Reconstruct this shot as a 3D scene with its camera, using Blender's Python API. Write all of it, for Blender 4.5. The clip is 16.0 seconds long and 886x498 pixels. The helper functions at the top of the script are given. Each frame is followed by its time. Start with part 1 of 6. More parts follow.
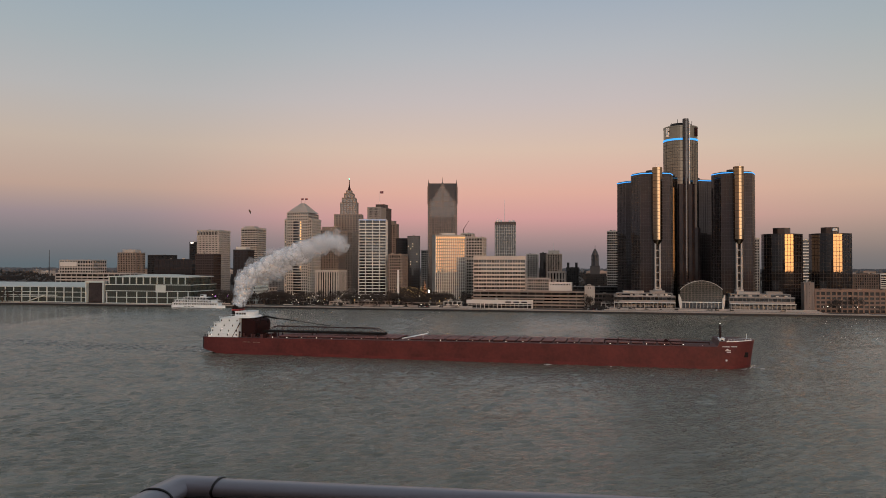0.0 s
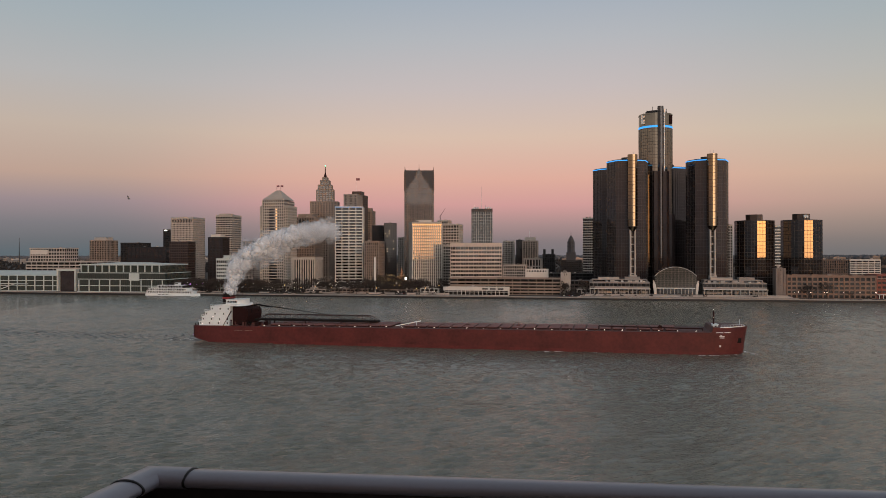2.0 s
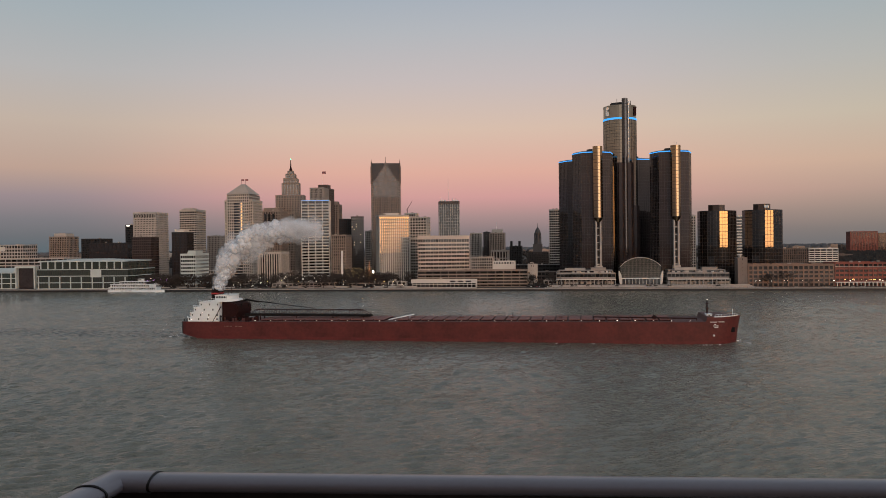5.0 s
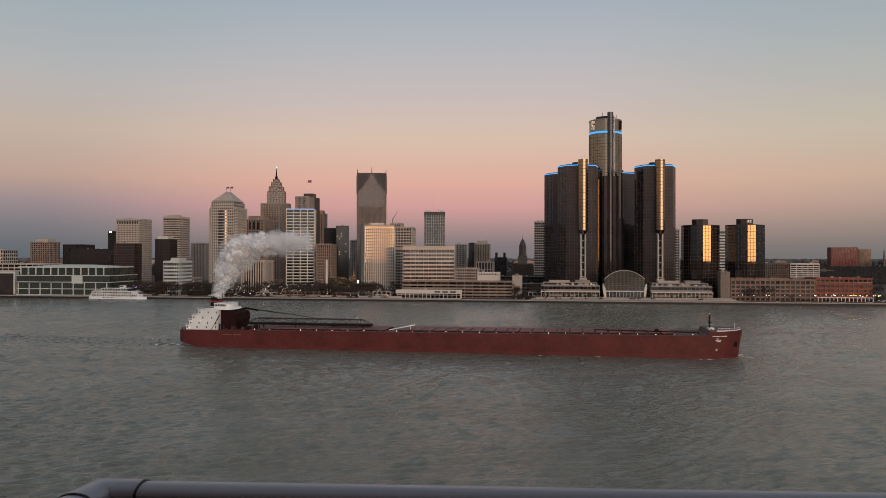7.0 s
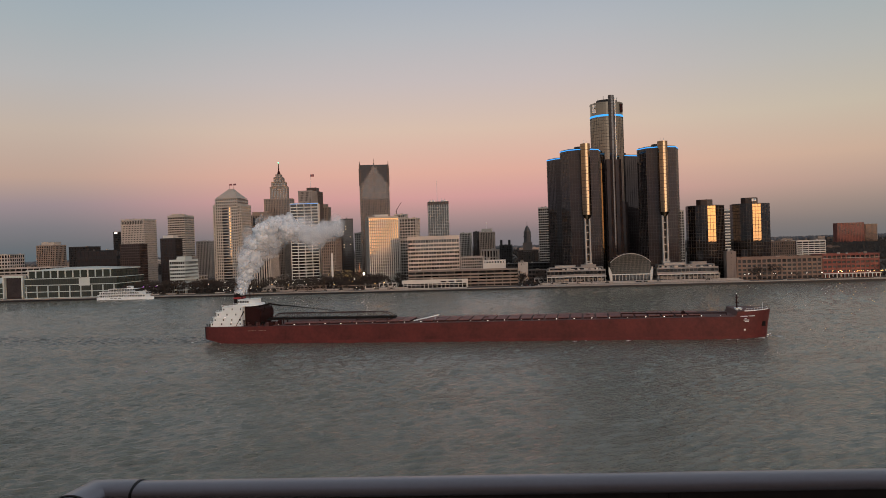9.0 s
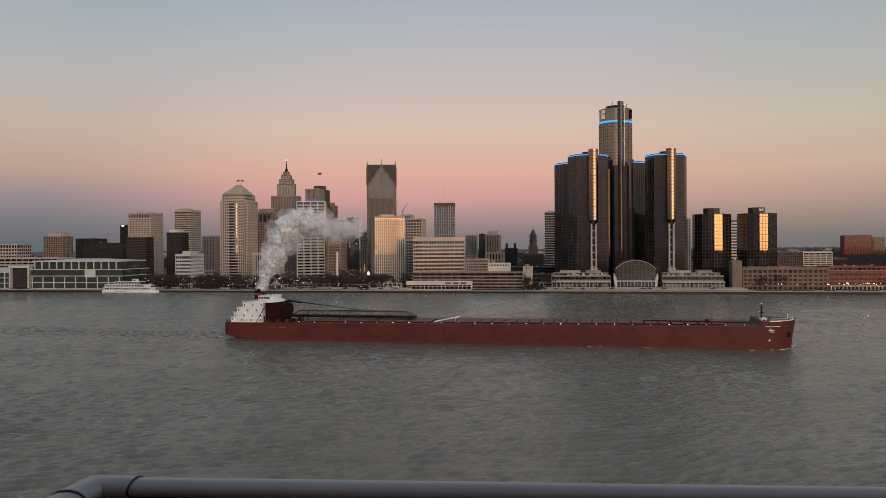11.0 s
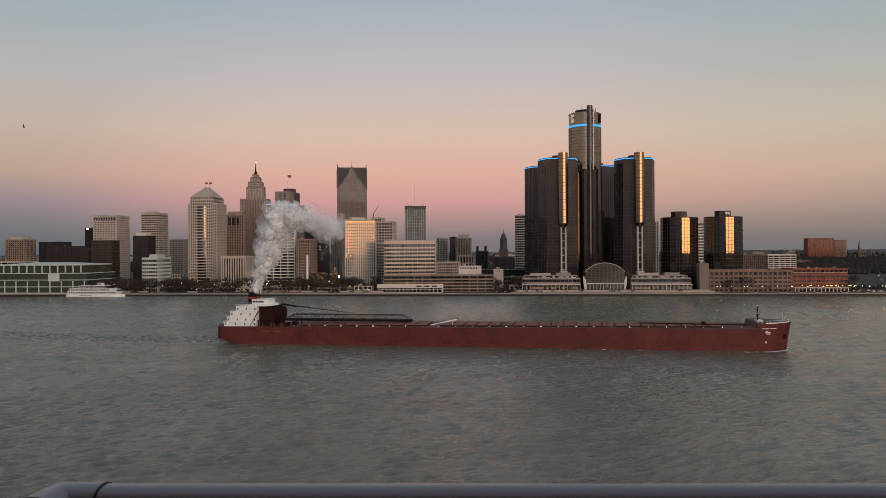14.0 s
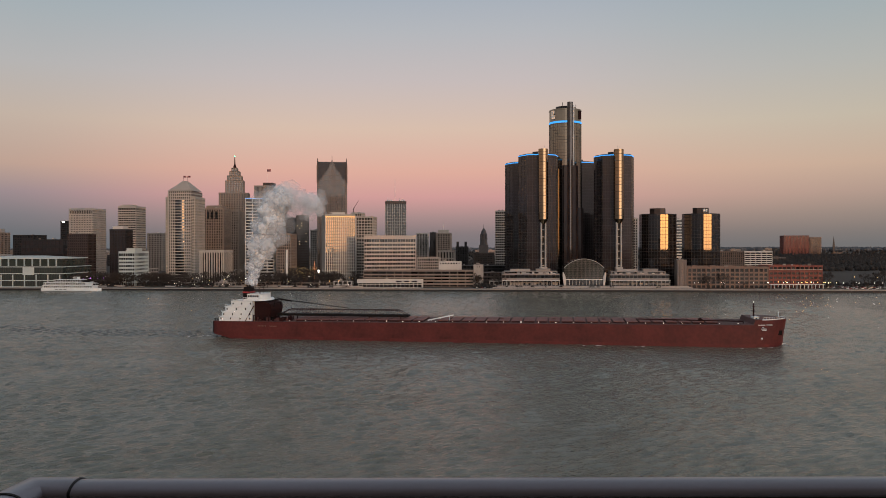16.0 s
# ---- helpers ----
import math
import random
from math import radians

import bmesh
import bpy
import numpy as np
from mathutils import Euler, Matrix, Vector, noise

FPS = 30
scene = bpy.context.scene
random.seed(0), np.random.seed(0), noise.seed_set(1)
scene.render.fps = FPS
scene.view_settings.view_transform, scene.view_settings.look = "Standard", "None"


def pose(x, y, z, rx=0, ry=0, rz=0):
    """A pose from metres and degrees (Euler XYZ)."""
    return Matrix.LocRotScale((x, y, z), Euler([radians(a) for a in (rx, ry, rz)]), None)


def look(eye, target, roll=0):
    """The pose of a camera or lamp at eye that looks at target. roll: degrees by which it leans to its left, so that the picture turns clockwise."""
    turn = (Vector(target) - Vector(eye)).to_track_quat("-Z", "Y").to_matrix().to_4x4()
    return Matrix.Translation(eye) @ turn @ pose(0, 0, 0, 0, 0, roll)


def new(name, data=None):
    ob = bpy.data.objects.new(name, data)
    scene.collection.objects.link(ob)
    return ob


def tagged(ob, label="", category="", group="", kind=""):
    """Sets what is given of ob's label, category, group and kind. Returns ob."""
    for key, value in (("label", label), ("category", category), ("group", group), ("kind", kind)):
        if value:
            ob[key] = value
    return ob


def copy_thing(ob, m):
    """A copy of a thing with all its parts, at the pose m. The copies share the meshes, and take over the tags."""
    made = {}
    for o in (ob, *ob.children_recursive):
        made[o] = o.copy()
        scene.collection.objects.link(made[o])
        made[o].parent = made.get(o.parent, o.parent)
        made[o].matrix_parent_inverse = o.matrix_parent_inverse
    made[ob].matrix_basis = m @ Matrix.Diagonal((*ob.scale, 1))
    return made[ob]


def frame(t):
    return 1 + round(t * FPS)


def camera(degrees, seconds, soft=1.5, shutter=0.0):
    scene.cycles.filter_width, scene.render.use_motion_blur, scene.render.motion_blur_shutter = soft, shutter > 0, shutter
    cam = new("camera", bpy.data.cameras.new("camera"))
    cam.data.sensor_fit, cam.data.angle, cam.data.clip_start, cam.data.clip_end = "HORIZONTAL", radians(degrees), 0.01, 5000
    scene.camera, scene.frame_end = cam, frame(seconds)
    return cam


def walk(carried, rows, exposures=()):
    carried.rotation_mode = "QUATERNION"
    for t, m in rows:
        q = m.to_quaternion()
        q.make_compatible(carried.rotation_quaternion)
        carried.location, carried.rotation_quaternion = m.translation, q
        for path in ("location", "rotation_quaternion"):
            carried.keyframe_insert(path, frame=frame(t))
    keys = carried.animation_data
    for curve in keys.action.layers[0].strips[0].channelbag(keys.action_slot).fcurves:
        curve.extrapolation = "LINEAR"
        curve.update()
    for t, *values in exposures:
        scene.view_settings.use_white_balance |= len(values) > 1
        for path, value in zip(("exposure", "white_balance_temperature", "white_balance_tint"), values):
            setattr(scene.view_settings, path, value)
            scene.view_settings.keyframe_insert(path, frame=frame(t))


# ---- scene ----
cam = camera(60.77, 16.0, soft=0.6)
EYE = 53.0
# seconds, sideways and upward sway of the held camera, yaw, pitch, roll
PATH = [
    (0.0, -0.014, -0.013, 0.68, 1.20, -0.10), (0.5, -0.015, -0.016, 0.20, 1.18, -0.11), (1.0, -0.014, -0.017, -0.31, 1.11, -0.14),
    (1.5, -0.007, -0.015, -0.69, 0.68, -0.04), (2.0, -0.004, -0.008, -1.08, 0.22, 0.06), (2.5, -0.003, -0.004, -1.45, 0.02, 0.10),
    (3.0, -0.002, -0.001, -1.79, -0.08, 0.19), (3.5, 0.000, 0.000, -2.12, -0.20, 0.34), (4.0, 0.004, 0.002, -2.57, -0.37, 0.48),
    (6.5, -0.015, 0.006, -4.74, 0.12, 0.32), (7.0, -0.020, 0.003, -4.68, 0.45, -0.11), (7.5, 0.005, -0.001, -4.53, 0.15, 0.11),
    (8.0, 0.016, 0.004, -4.48, 0.08, 0.99), (8.5, 0.019, -0.003, -4.34, -0.29, 1.50), (9.0, 0.027, 0.005, -4.31, -0.34, 1.89),
    (11.5, 0.034, 0.014, -3.87, -0.15, 0.14), (12.0, 0.036, 0.013, -4.13, 0.04, 0.36), (12.5, 0.037, 0.011, -4.73, 0.11, 0.33),
    (13.0, 0.042, 0.010, -5.26, 0.02, 0.38), (13.5, 0.038, 0.012, -5.77, -0.00, 0.30), (14.0, 0.027, 0.011, -6.11, -0.00, 0.40),
    (14.5, 0.024, 0.013, -6.50, 0.03, 0.34), (15.0, 0.023, 0.011, -6.91, -0.07, 0.17), (15.5, 0.022, 0.010, -7.40, -0.21, -0.02),
    (16.0, 0.030, 0.010, -7.61, -0.36, 0.10),
]
walk(cam, [(t, pose(x, 0, EYE + z, 90 + p, r, y)) for t, x, z, y, p, r in PATH])

# ---- sky, sun ----
SUN_AZ, SUN_EL = 162.0, 3.0        # clockwise from +y, and above the horizon: the glow before sunrise behind the camera
sun_dir = Vector((math.sin(radians(SUN_AZ)) * math.cos(radians(SUN_EL)), math.cos(radians(SUN_AZ)) * math.cos(radians(SUN_EL)), math.sin(radians(SUN_EL))))


def srgb(r, g, b):
    f = lambda c: (c / 12.92 if c <= 0.04045 else ((c + 0.055) / 1.055) ** 2.4)
    return (f(r / 255), f(g / 255), f(b / 255), 1)


def make_world():
    w = bpy.data.worlds.new("dawn_sky")
    scene.world = w
    w.use_nodes = True
    nt = w.node_tree
    N, L = nt.nodes, nt.links
    N.clear()
    tc = N.new("ShaderNodeTexCoord")
    sep = N.new("ShaderNodeSeparateXYZ")
    L.new(tc.outputs["Generated"], sep.inputs[0])
    def ramp_of(stops):
        ramp = N.new("ShaderNodeValToRGB")
        el = ramp.color_ramp.elements
        el[0].position, el[0].color = stops[0]
        el[1].position, el[1].color = stops[-1]
        for p, c in stops[1:-1]:
            e = el.new(p)
            e.color = c
        L.new(sep.outputs["Z"], ramp.inputs[0])
        return ramp

    # the rosy belt over the blue-grey shadow of the earth on the side away from the sun, and the plainer sky beside it
    rosy = ramp_of([(0.0, srgb(116, 112, 117)), (0.014, srgb(124, 115, 120)), (0.036, srgb(158, 131, 134)), (0.062, srgb(198, 146, 147)), (0.095, srgb(212, 162, 149)),
                    (0.15, srgb(207, 180, 164)), (0.21, srgb(190, 178, 177)), (0.27, srgb(174, 175, 180)), (0.34, srgb(154, 165, 179)), (0.6, srgb(141, 146, 154)), (1.0, srgb(128, 132, 140))])
    plain = ramp_of([(0.0, srgb(88, 101, 109)), (0.014, srgb(97, 104, 112)), (0.036, srgb(113, 113, 123)), (0.062, srgb(142, 127, 136)), (0.095, srgb(179, 150, 139)),
                     (0.15, srgb(185, 167, 155)), (0.21, srgb(173, 170, 170)), (0.27, srgb(158, 166, 171)), (0.34, srgb(143, 159, 172)), (0.6, srgb(141, 146, 154)), (1.0, srgb(128, 132, 140))])
    anti = N.new("ShaderNodeVectorMath")
    anti.operation = "DOT_PRODUCT"
    L.new(tc.outputs["Generated"], anti.inputs[0])
    anti.inputs[1].default_value = (0.165, 0.986, 0.0)
    belt = N.new("ShaderNodeMapRange")
    belt.interpolation_type = "SMOOTHSTEP"
    belt.inputs["From Min"].default_value, belt.inputs["From Max"].default_value = 0.83, 0.985
    L.new(anti.outputs["Value"], belt.inputs["Value"])
    ramp = N.new("ShaderNodeMix")
    ramp.data_type = "RGBA"
    L.new(belt.outputs[0], ramp.inputs["Factor"])
    L.new(plain.outputs[0], ramp.inputs["A"])
    L.new(rosy.outputs[0], ramp.inputs["B"])
    # a yellower sky towards the east
    east_ramp = ramp_of([(0.0, srgb(112, 110, 110)), (0.014, srgb(124, 117, 114)), (0.036, srgb(148, 132, 123)), (0.062, srgb(175, 150, 135)), (0.095, srgb(193, 167, 147)),
                         (0.15, srgb(187, 178, 161)), (0.21, srgb(172, 173, 167)), (0.27, srgb(157, 167, 169)), (0.34, srgb(144, 160, 169)), (0.6, srgb(141, 146, 154)), (1.0, srgb(128, 132, 140))])
    east = N.new("ShaderNodeVectorMath")
    east.operation = "DOT_PRODUCT"
    L.new(tc.outputs["Generated"], east.inputs[0])
    east.inputs[1].default_value = (0.707, 0.707, 0.0)
    side = N.new("ShaderNodeMapRange")
    side.interpolation_type = "SMOOTHSTEP"
    side.inputs["From Min"].default_value, side.inputs["From Max"].default_value = 0.82, 0.99
    side.inputs["To Max"].default_value = 0.75
    L.new(east.outputs["Value"], side.inputs["Value"])
    sky = N.new("ShaderNodeMix")
    sky.data_type = "RGBA"
    L.new(side.outputs[0], sky.inputs["Factor"])
    L.new(ramp.outputs["Result"], sky.inputs["A"])
    L.new(east_ramp.outputs[0], sky.inputs["B"])
    ramp = sky
    dot = N.new("ShaderNodeVectorMath")
    dot.operation = "DOT_PRODUCT"
    L.new(tc.outputs["Generated"], dot.inputs[0])
    dot.inputs[1].default_value = sun_dir

    def power(n, gain):
        c = N.new("ShaderNodeMath")
        c.operation = "MAXIMUM"
        L.new(dot.outputs["Value"], c.inputs[0])
        c.inputs[1].default_value = 0
        p = N.new("ShaderNodeMath")
        p.operation = "POWER"
        L.new(c.outputs[0], p.inputs[0])
        p.inputs[1].default_value = n
        m = N.new("ShaderNodeMath")
        m.operation = "MULTIPLY"
        L.new(p.outputs[0], m.inputs[0])
        m.inputs[1].default_value = gain
        return m

    def scaled(src, col):
        m = N.new("ShaderNodeMix")
        m.data_type, m.blend_type = "RGBA", "MULTIPLY"
        m.inputs["Factor"].default_value = 1
        L.new(src.outputs[0], m.inputs["A"])
        m.inputs["B"].default_value = col
        return m.outputs["Result"]

    def add(a, b):
        m = N.new("ShaderNodeMix")
        m.data_type, m.blend_type = "RGBA", "ADD"
        m.inputs["Factor"].default_value = 1
        L.new(a, m.inputs["A"])
        L.new(b, m.inputs["B"])
        return m.outputs["Result"]

    nishita = N.new("ShaderNodeTexSky")
    nishita.sky_type, nishita.sun_disc = "NISHITA", False
    nishita.sun_elevation, nishita.sun_rotation = radians(SUN_EL), radians(SUN_AZ)
    weak = N.new("ShaderNodeMix")
    weak.data_type, weak.blend_type = "RGBA", "MIX"
    weak.inputs["Factor"].default_value = 0.012
    L.new(ramp.outputs["Result"], weak.inputs["A"])
    L.new(nishita.outputs[0], weak.inputs["B"])
    col = add(weak.outputs["Result"], scaled(power(170, 20.0), (1.0, 0.35, 0.03, 1)))
    col = add(col, scaled(power(7, 0.9), (1.0, 0.86, 0.78, 1)))
    bg = N.new("ShaderNodeBackground")
    bg.inputs["Strength"].default_value = 1.0
    L.new(col, bg.inputs[0])
    out = N.new("ShaderNodeOutputWorld")
    L.new(bg.outputs[0], out.inputs[0])


make_world()
sun = new("sun", bpy.data.lights.new("sun", "SUN"))
sun.data.energy, sun.data.angle, sun.data.color = 0.9, radians(48), (1.0, 0.90, 0.82)
sun.matrix_world = look((0, 0, 0), -sun_dir - Vector((0, 0, 0.12)))
scene.view_settings.exposure = 0.1
scene.cycles.transparent_max_bounces = 40

# ---- materials ----


def material(name, base, rough=0.7, metal=0.0, spec=0.5, var=0.15, grain=1.0, stain=12.0, bump=0.0, emit=None, power=0.0, rnd=0.0, tint=None):
    """Base colour with grain and stains at two sizes in metres, roughness that follows them, and fine relief."""
    m = bpy.data.materials.new(name)
    m.use_nodes = True
    N, L = m.node_tree.nodes, m.node_tree.links
    b = N["Principled BSDF"]
    b.inputs["Roughness"].default_value, b.inputs["Metallic"].default_value = rough, metal
    b.inputs["Specular IOR Level"].default_value = spec
    tc = N.new("ShaderNodeTexCoord")
    n1, n2 = N.new("ShaderNodeTexNoise"), N.new("ShaderNodeTexNoise")
    for n, size, det in ((n1, grain, 4), (n2, stain, 5)):
        L.new(tc.outputs["Object"], n.inputs["Vector"])
        n.inputs["Scale"].default_value, n.inputs["Detail"].default_value = 1.0 / size, det
    mix = N.new("ShaderNodeMix")
    mix.data_type = "FLOAT"
    mix.inputs["Factor"].default_value = 0.6
    L.new(n1.outputs["Fac"], mix.inputs["A"])
    L.new(n2.outputs["Fac"], mix.inputs["B"])
    rng = N.new("ShaderNodeMapRange")
    rng.inputs["From Min"].default_value, rng.inputs["From Max"].default_value = 0.3, 0.7
    rng.inputs["To Min"].default_value, rng.inputs["To Max"].default_value = 1 - var, 1 + var
    L.new(mix.outputs["Result"], rng.inputs["Value"])
    fac = rng.outputs[0]
    if rnd:
        info = N.new("ShaderNodeNewGeometry")
        r2 = N.new("ShaderNodeMapRange")
        r2.inputs["To Min"].default_value, r2.inputs["To Max"].default_value = 1 - rnd, 1 + rnd
        L.new(info.outputs["Random Per Island"], r2.inputs["Value"])
        mu = N.new("ShaderNodeMath")
        mu.operation = "MULTIPLY"
        L.new(fac, mu.inputs[0])
        L.new(r2.outputs[0], mu.inputs[1])
        fac = mu.outputs[0]
    hsv = N.new("ShaderNodeHueSaturation")
    hsv.inputs["Color"].default_value = (*base, 1)
    L.new(fac, hsv.inputs["Value"])
    L.new(hsv.outputs[0], b.inputs["Base Color"])
    if bump:
        bp = N.new("ShaderNodeBump")
        bp.inputs["Strength"].default_value, bp.inputs["Distance"].default_value = 0.6, bump
        L.new(n1.outputs["Fac"], bp.inputs["Height"])
        L.new(bp.outputs[0], b.inputs["Normal"])
    if emit:
        b.inputs["Emission Color"].default_value, b.inputs["Emission Strength"].default_value = (*emit, 1), power
    return m


concrete = material("pale_concrete", (0.39, 0.36, 0.33), 0.85, var=0.15)
cream = material("cream_stone", (0.40, 0.365, 0.325), 0.85)
white_wall = material("white_precast", (0.56, 0.54, 0.505), 0.8, var=0.1)
# white paint with the cooler light at the convention end put into its colour
white_in_cool_light = material("cool_white_paint", (0.47, 0.53, 0.52), 0.8, var=0.12)
rosy_precast = material("rosy_precast_concrete", (0.49, 0.42, 0.365), 0.85, var=0.12)
tan = material("tan_brick", (0.39, 0.29, 0.24), 0.9, var=0.2)
loft_brick = material("yellow_brown_brick", (0.205, 0.138, 0.106), 0.9, var=0.2)
red_brick = material("red_brick", (0.21, 0.068, 0.05), 0.9, var=0.2)
brown_stone = material("brown_limestone", (0.240, 0.192, 0.160), 0.9, var=0.2)
grey_stone = material("grey_granite", (0.26, 0.235, 0.215), 0.85, var=0.18)
dark_brown = material("dark_brown_cladding", (0.05, 0.032, 0.026), 0.5, var=0.2)
charcoal = material("charcoal_cladding", (0.019, 0.018, 0.019), 0.55, spec=0.3, var=0.2)
bronze_metal = material("bronze_mullions", (0.030, 0.025, 0.024), 0.5, 0.0, var=0.15)
dark_granite = material("dark_grey_granite", (0.20, 0.162, 0.142), 0.8, var=0.18)
slate = material("slate_roof", (0.05, 0.05, 0.055), 0.7, var=0.2)
copper_roof = material("pale_green_copper_roof", (0.36, 0.32, 0.28), 0.6, var=0.15)
roofing = material("roof_gravel", (0.16, 0.145, 0.13), 0.95, var=0.25)
window_glass = material("window_glass", (0.022, 0.021, 0.022), 0.04, spec=1.0, var=0.3, grain=2.6, bump=0.03, rnd=0.0)
pane_glass = material("window_panes", (0.017, 0.016, 0.016), 0.03, spec=0.32, var=0.2, grain=2.6, bump=0.012, rnd=0.85)
bronze_glass = material("bronze_curtain_glass", (0.034, 0.026, 0.026), 0.03, spec=0.6, var=0.35, grain=2.5, bump=0.004)
gold_glass = material("gold_tinted_curtain_glass", (0.014, 0.010, 0.009), 0.015, spec=0.6, var=0.35, grain=2.5, bump=0.003)
gold_glass.node_tree.nodes["Principled BSDF"].inputs["IOR"].default_value = 1.6
green_glass = material("green_tinted_glass", (0.036, 0.045, 0.038), 0.05, spec=0.7, var=0.25, grain=3.0, bump=0.01)
garden_glass = material("grey_green_garden_glass", (0.040, 0.043, 0.036), 0.06, spec=0.5, var=0.3, grain=3.0, bump=0.02)
mirror_glass = material("gold_mirror_glass", (0.27, 0.195, 0.12), 0.07, 1.0, var=0.12, grain=2.0, bump=0.01)
steel = material("painted_white_steel", (0.68, 0.68, 0.66), 0.5, var=0.08)
grey_metal = material("grey_painted_rail_metal", (0.31, 0.305, 0.36), 0.28, 0.0, var=0.08, grain=0.01, stain=0.4)
black_rubber = material("black_rubber", (0.012, 0.012, 0.012), 0.6)
panel_dark = material("dark_balcony_panel", (0.036, 0.028, 0.028), 0.35, var=0.2, grain=0.02, stain=0.5)
led_blue = material("blue_led_band", (0.02, 0.1, 0.3), 0.5, emit=(0.05, 0.38, 0.95), power=1.15)
lamp_white = material("white_lamp_glow", (0.8, 0.8, 0.8), 0.5, emit=(1.0, 0.9, 0.78), power=5.0)
lamp_amber = material("amber_lamp_glow", (0.8, 0.6, 0.3), 0.5, emit=(1.0, 0.55, 0.15), power=8.0)
lamp_purple = material("purple_lamp_glow", (0.4, 0.1, 0.6), 0.5, emit=(0.62, 0.18, 1.0), power=5.0)
lamp_green = material("green_lamp_glow", (0.05, 0.6, 0.2), 0.5, emit=(0.1, 1.0, 0.4), power=4.0)
pane_glow = material("lit_window_glow", (0.5, 0.4, 0.3), 0.5, emit=(1.0, 0.72, 0.40), power=0.4)
asphalt = material("asphalt", (0.05, 0.048, 0.046), 0.9, var=0.25, grain=3, stain=40)
soil = material("winter_ground", (0.027, 0.023, 0.019), 0.95, var=0.5, grain=8, stain=70)
lawn = material("winter_lawn", (0.05, 0.046, 0.028), 0.95, var=0.3, grain=2, stain=25)
paving = material("quay_paving", (0.29, 0.27, 0.25), 0.9, var=0.2, grain=2, stain=20)
bark = material("bare_bark", (0.04, 0.031, 0.026), 0.9, var=0.25)
woods = material("leafless_woods", (0.02, 0.0175, 0.016), 0.95, var=0.4, grain=5, stain=40, rnd=0.3)
hull_red = material("hull_red_paint", (0.086, 0.0185, 0.0170), 0.62, spec=0.3, var=0.42, grain=1.4, stain=14, bump=0.01)
hull_low = material("hull_red_boot_topping", (0.100, 0.0190, 0.0190), 0.6, spec=0.3, var=0.4, grain=1.2, stain=9)
deck_red = material("deck_red_paint", (0.075, 0.027, 0.025), 0.7, var=0.3, grain=1.0, stain=10)
hatch_red = material("hatch_cover_paint", (0.16, 0.072, 0.067), 0.6, var=0.25, grain=1.0, stain=6, rnd=0.2)
funnel_red = material("funnel_red_paint", (0.30, 0.025, 0.025), 0.5, var=0.1)
dark_maroon = material("dark_maroon_paint", (0.022, 0.007, 0.007), 0.8, spec=0.15, var=0.25)
ship_white = material("ship_white_paint", (0.72, 0.77, 0.78), 0.5, var=0.08, grain=1.0, stain=5)
black_paint = material("black_paint", (0.011, 0.010, 0.010), 0.8, spec=0.12)
foam_mat = material("foam", (0.75, 0.77, 0.78), 0.8, var=0.15, grain=0.6, stain=3)
flag_cloth = material("flag_cloth", (0.22, 0.09, 0.10), 0.9)
gull_grey = material("gull_feathers", (0.16, 0.155, 0.15), 0.8)

# ---- building blocks ----
TURN = -12.0                      # the street grid's turn
GROUND = 3.0


def box(bm, x0, y0, z0, x1, y1, z1, mi=0):
    vs = [bm.verts.new(p) for p in ((x0, y0, z0), (x1, y0, z0), (x1, y1, z0), (x0, y1, z0), (x0, y0, z1), (x1, y0, z1), (x1, y1, z1), (x0, y1, z1))]
    for f in ((3, 2, 1, 0), (4, 5, 6, 7), (0, 1, 5, 4), (1, 2, 6, 5), (2, 3, 7, 6), (3, 0, 4, 7)):
        bm.faces.new([vs[i] for i in f]).material_index = mi


def prism(bm, ring, z0, z1, ring_top=None):
    """A closed prism or frustum over a ring of (x, y), counter-clockwise from above."""
    top = ring_top or ring
    a = [bm.verts.new((x, y, z0)) for x, y in ring]
    b = [bm.verts.new((x, y, z1)) for x, y in top]
    n = len(ring)
    for i in range(n):
        bm.faces.new((a[i], a[(i + 1) % n], b[(i + 1) % n], b[i]))
    bm.faces.new(b)
    bm.faces.new(a[::-1])


def circle(cx, cy, r, n=24, start=0.0):
    return [(cx + r * math.cos(start + math.tau * i / n), cy + r * math.sin(start + math.tau * i / n)) for i in range(n)]


def beam(bm, a, b, w, h=None):
    """A square bar from a to b."""
    a, b = Vector(a), Vector(b)
    h = h or w
    d = (b - a).normalized()
    side = d.cross(Vector((0, 0, 1)))
    side = (side.normalized() if side.length > 1e-4 else Vector((1, 0, 0))) * w / 2
    up = side.cross(d).normalized() * h / 2
    vs = [bm.verts.new(p + s * side + u * up) for p in (a, b) for s, u in ((-1, -1), (1, -1), (1, 1), (-1, 1))]
    for f in ((0, 1, 2, 3), (7, 6, 5, 4), (0, 4, 5, 1), (1, 5, 6, 2), (2, 6, 7, 3), (3, 7, 4, 0)):
        bm.faces.new([vs[i] for i in f])


def tube(bm, a, b, r0, r1=None, n=6):
    a, b = Vector(a), Vector(b)
    r1 = r0 if r1 is None else r1
    d = (b - a).normalized()
    s = d.cross(Vector((0, 0, 1)) if abs(d.z) < 0.9 else Vector((1, 0, 0))).normalized()
    u = s.cross(d)
    A = [bm.verts.new(a + r0 * (math.cos(math.tau * i / n) * s + math.sin(math.tau * i / n) * u)) for i in range(n)]
    B = [bm.verts.new(b + r1 * (math.cos(math.tau * i / n) * s + math.sin(math.tau * i / n) * u)) for i in range(n)]
    for i in range(n):
        bm.faces.new((A[i], A[(i + 1) % n], B[(i + 1) % n], B[i]))
    bm.faces.new(A[::-1])
    bm.faces.new(B)


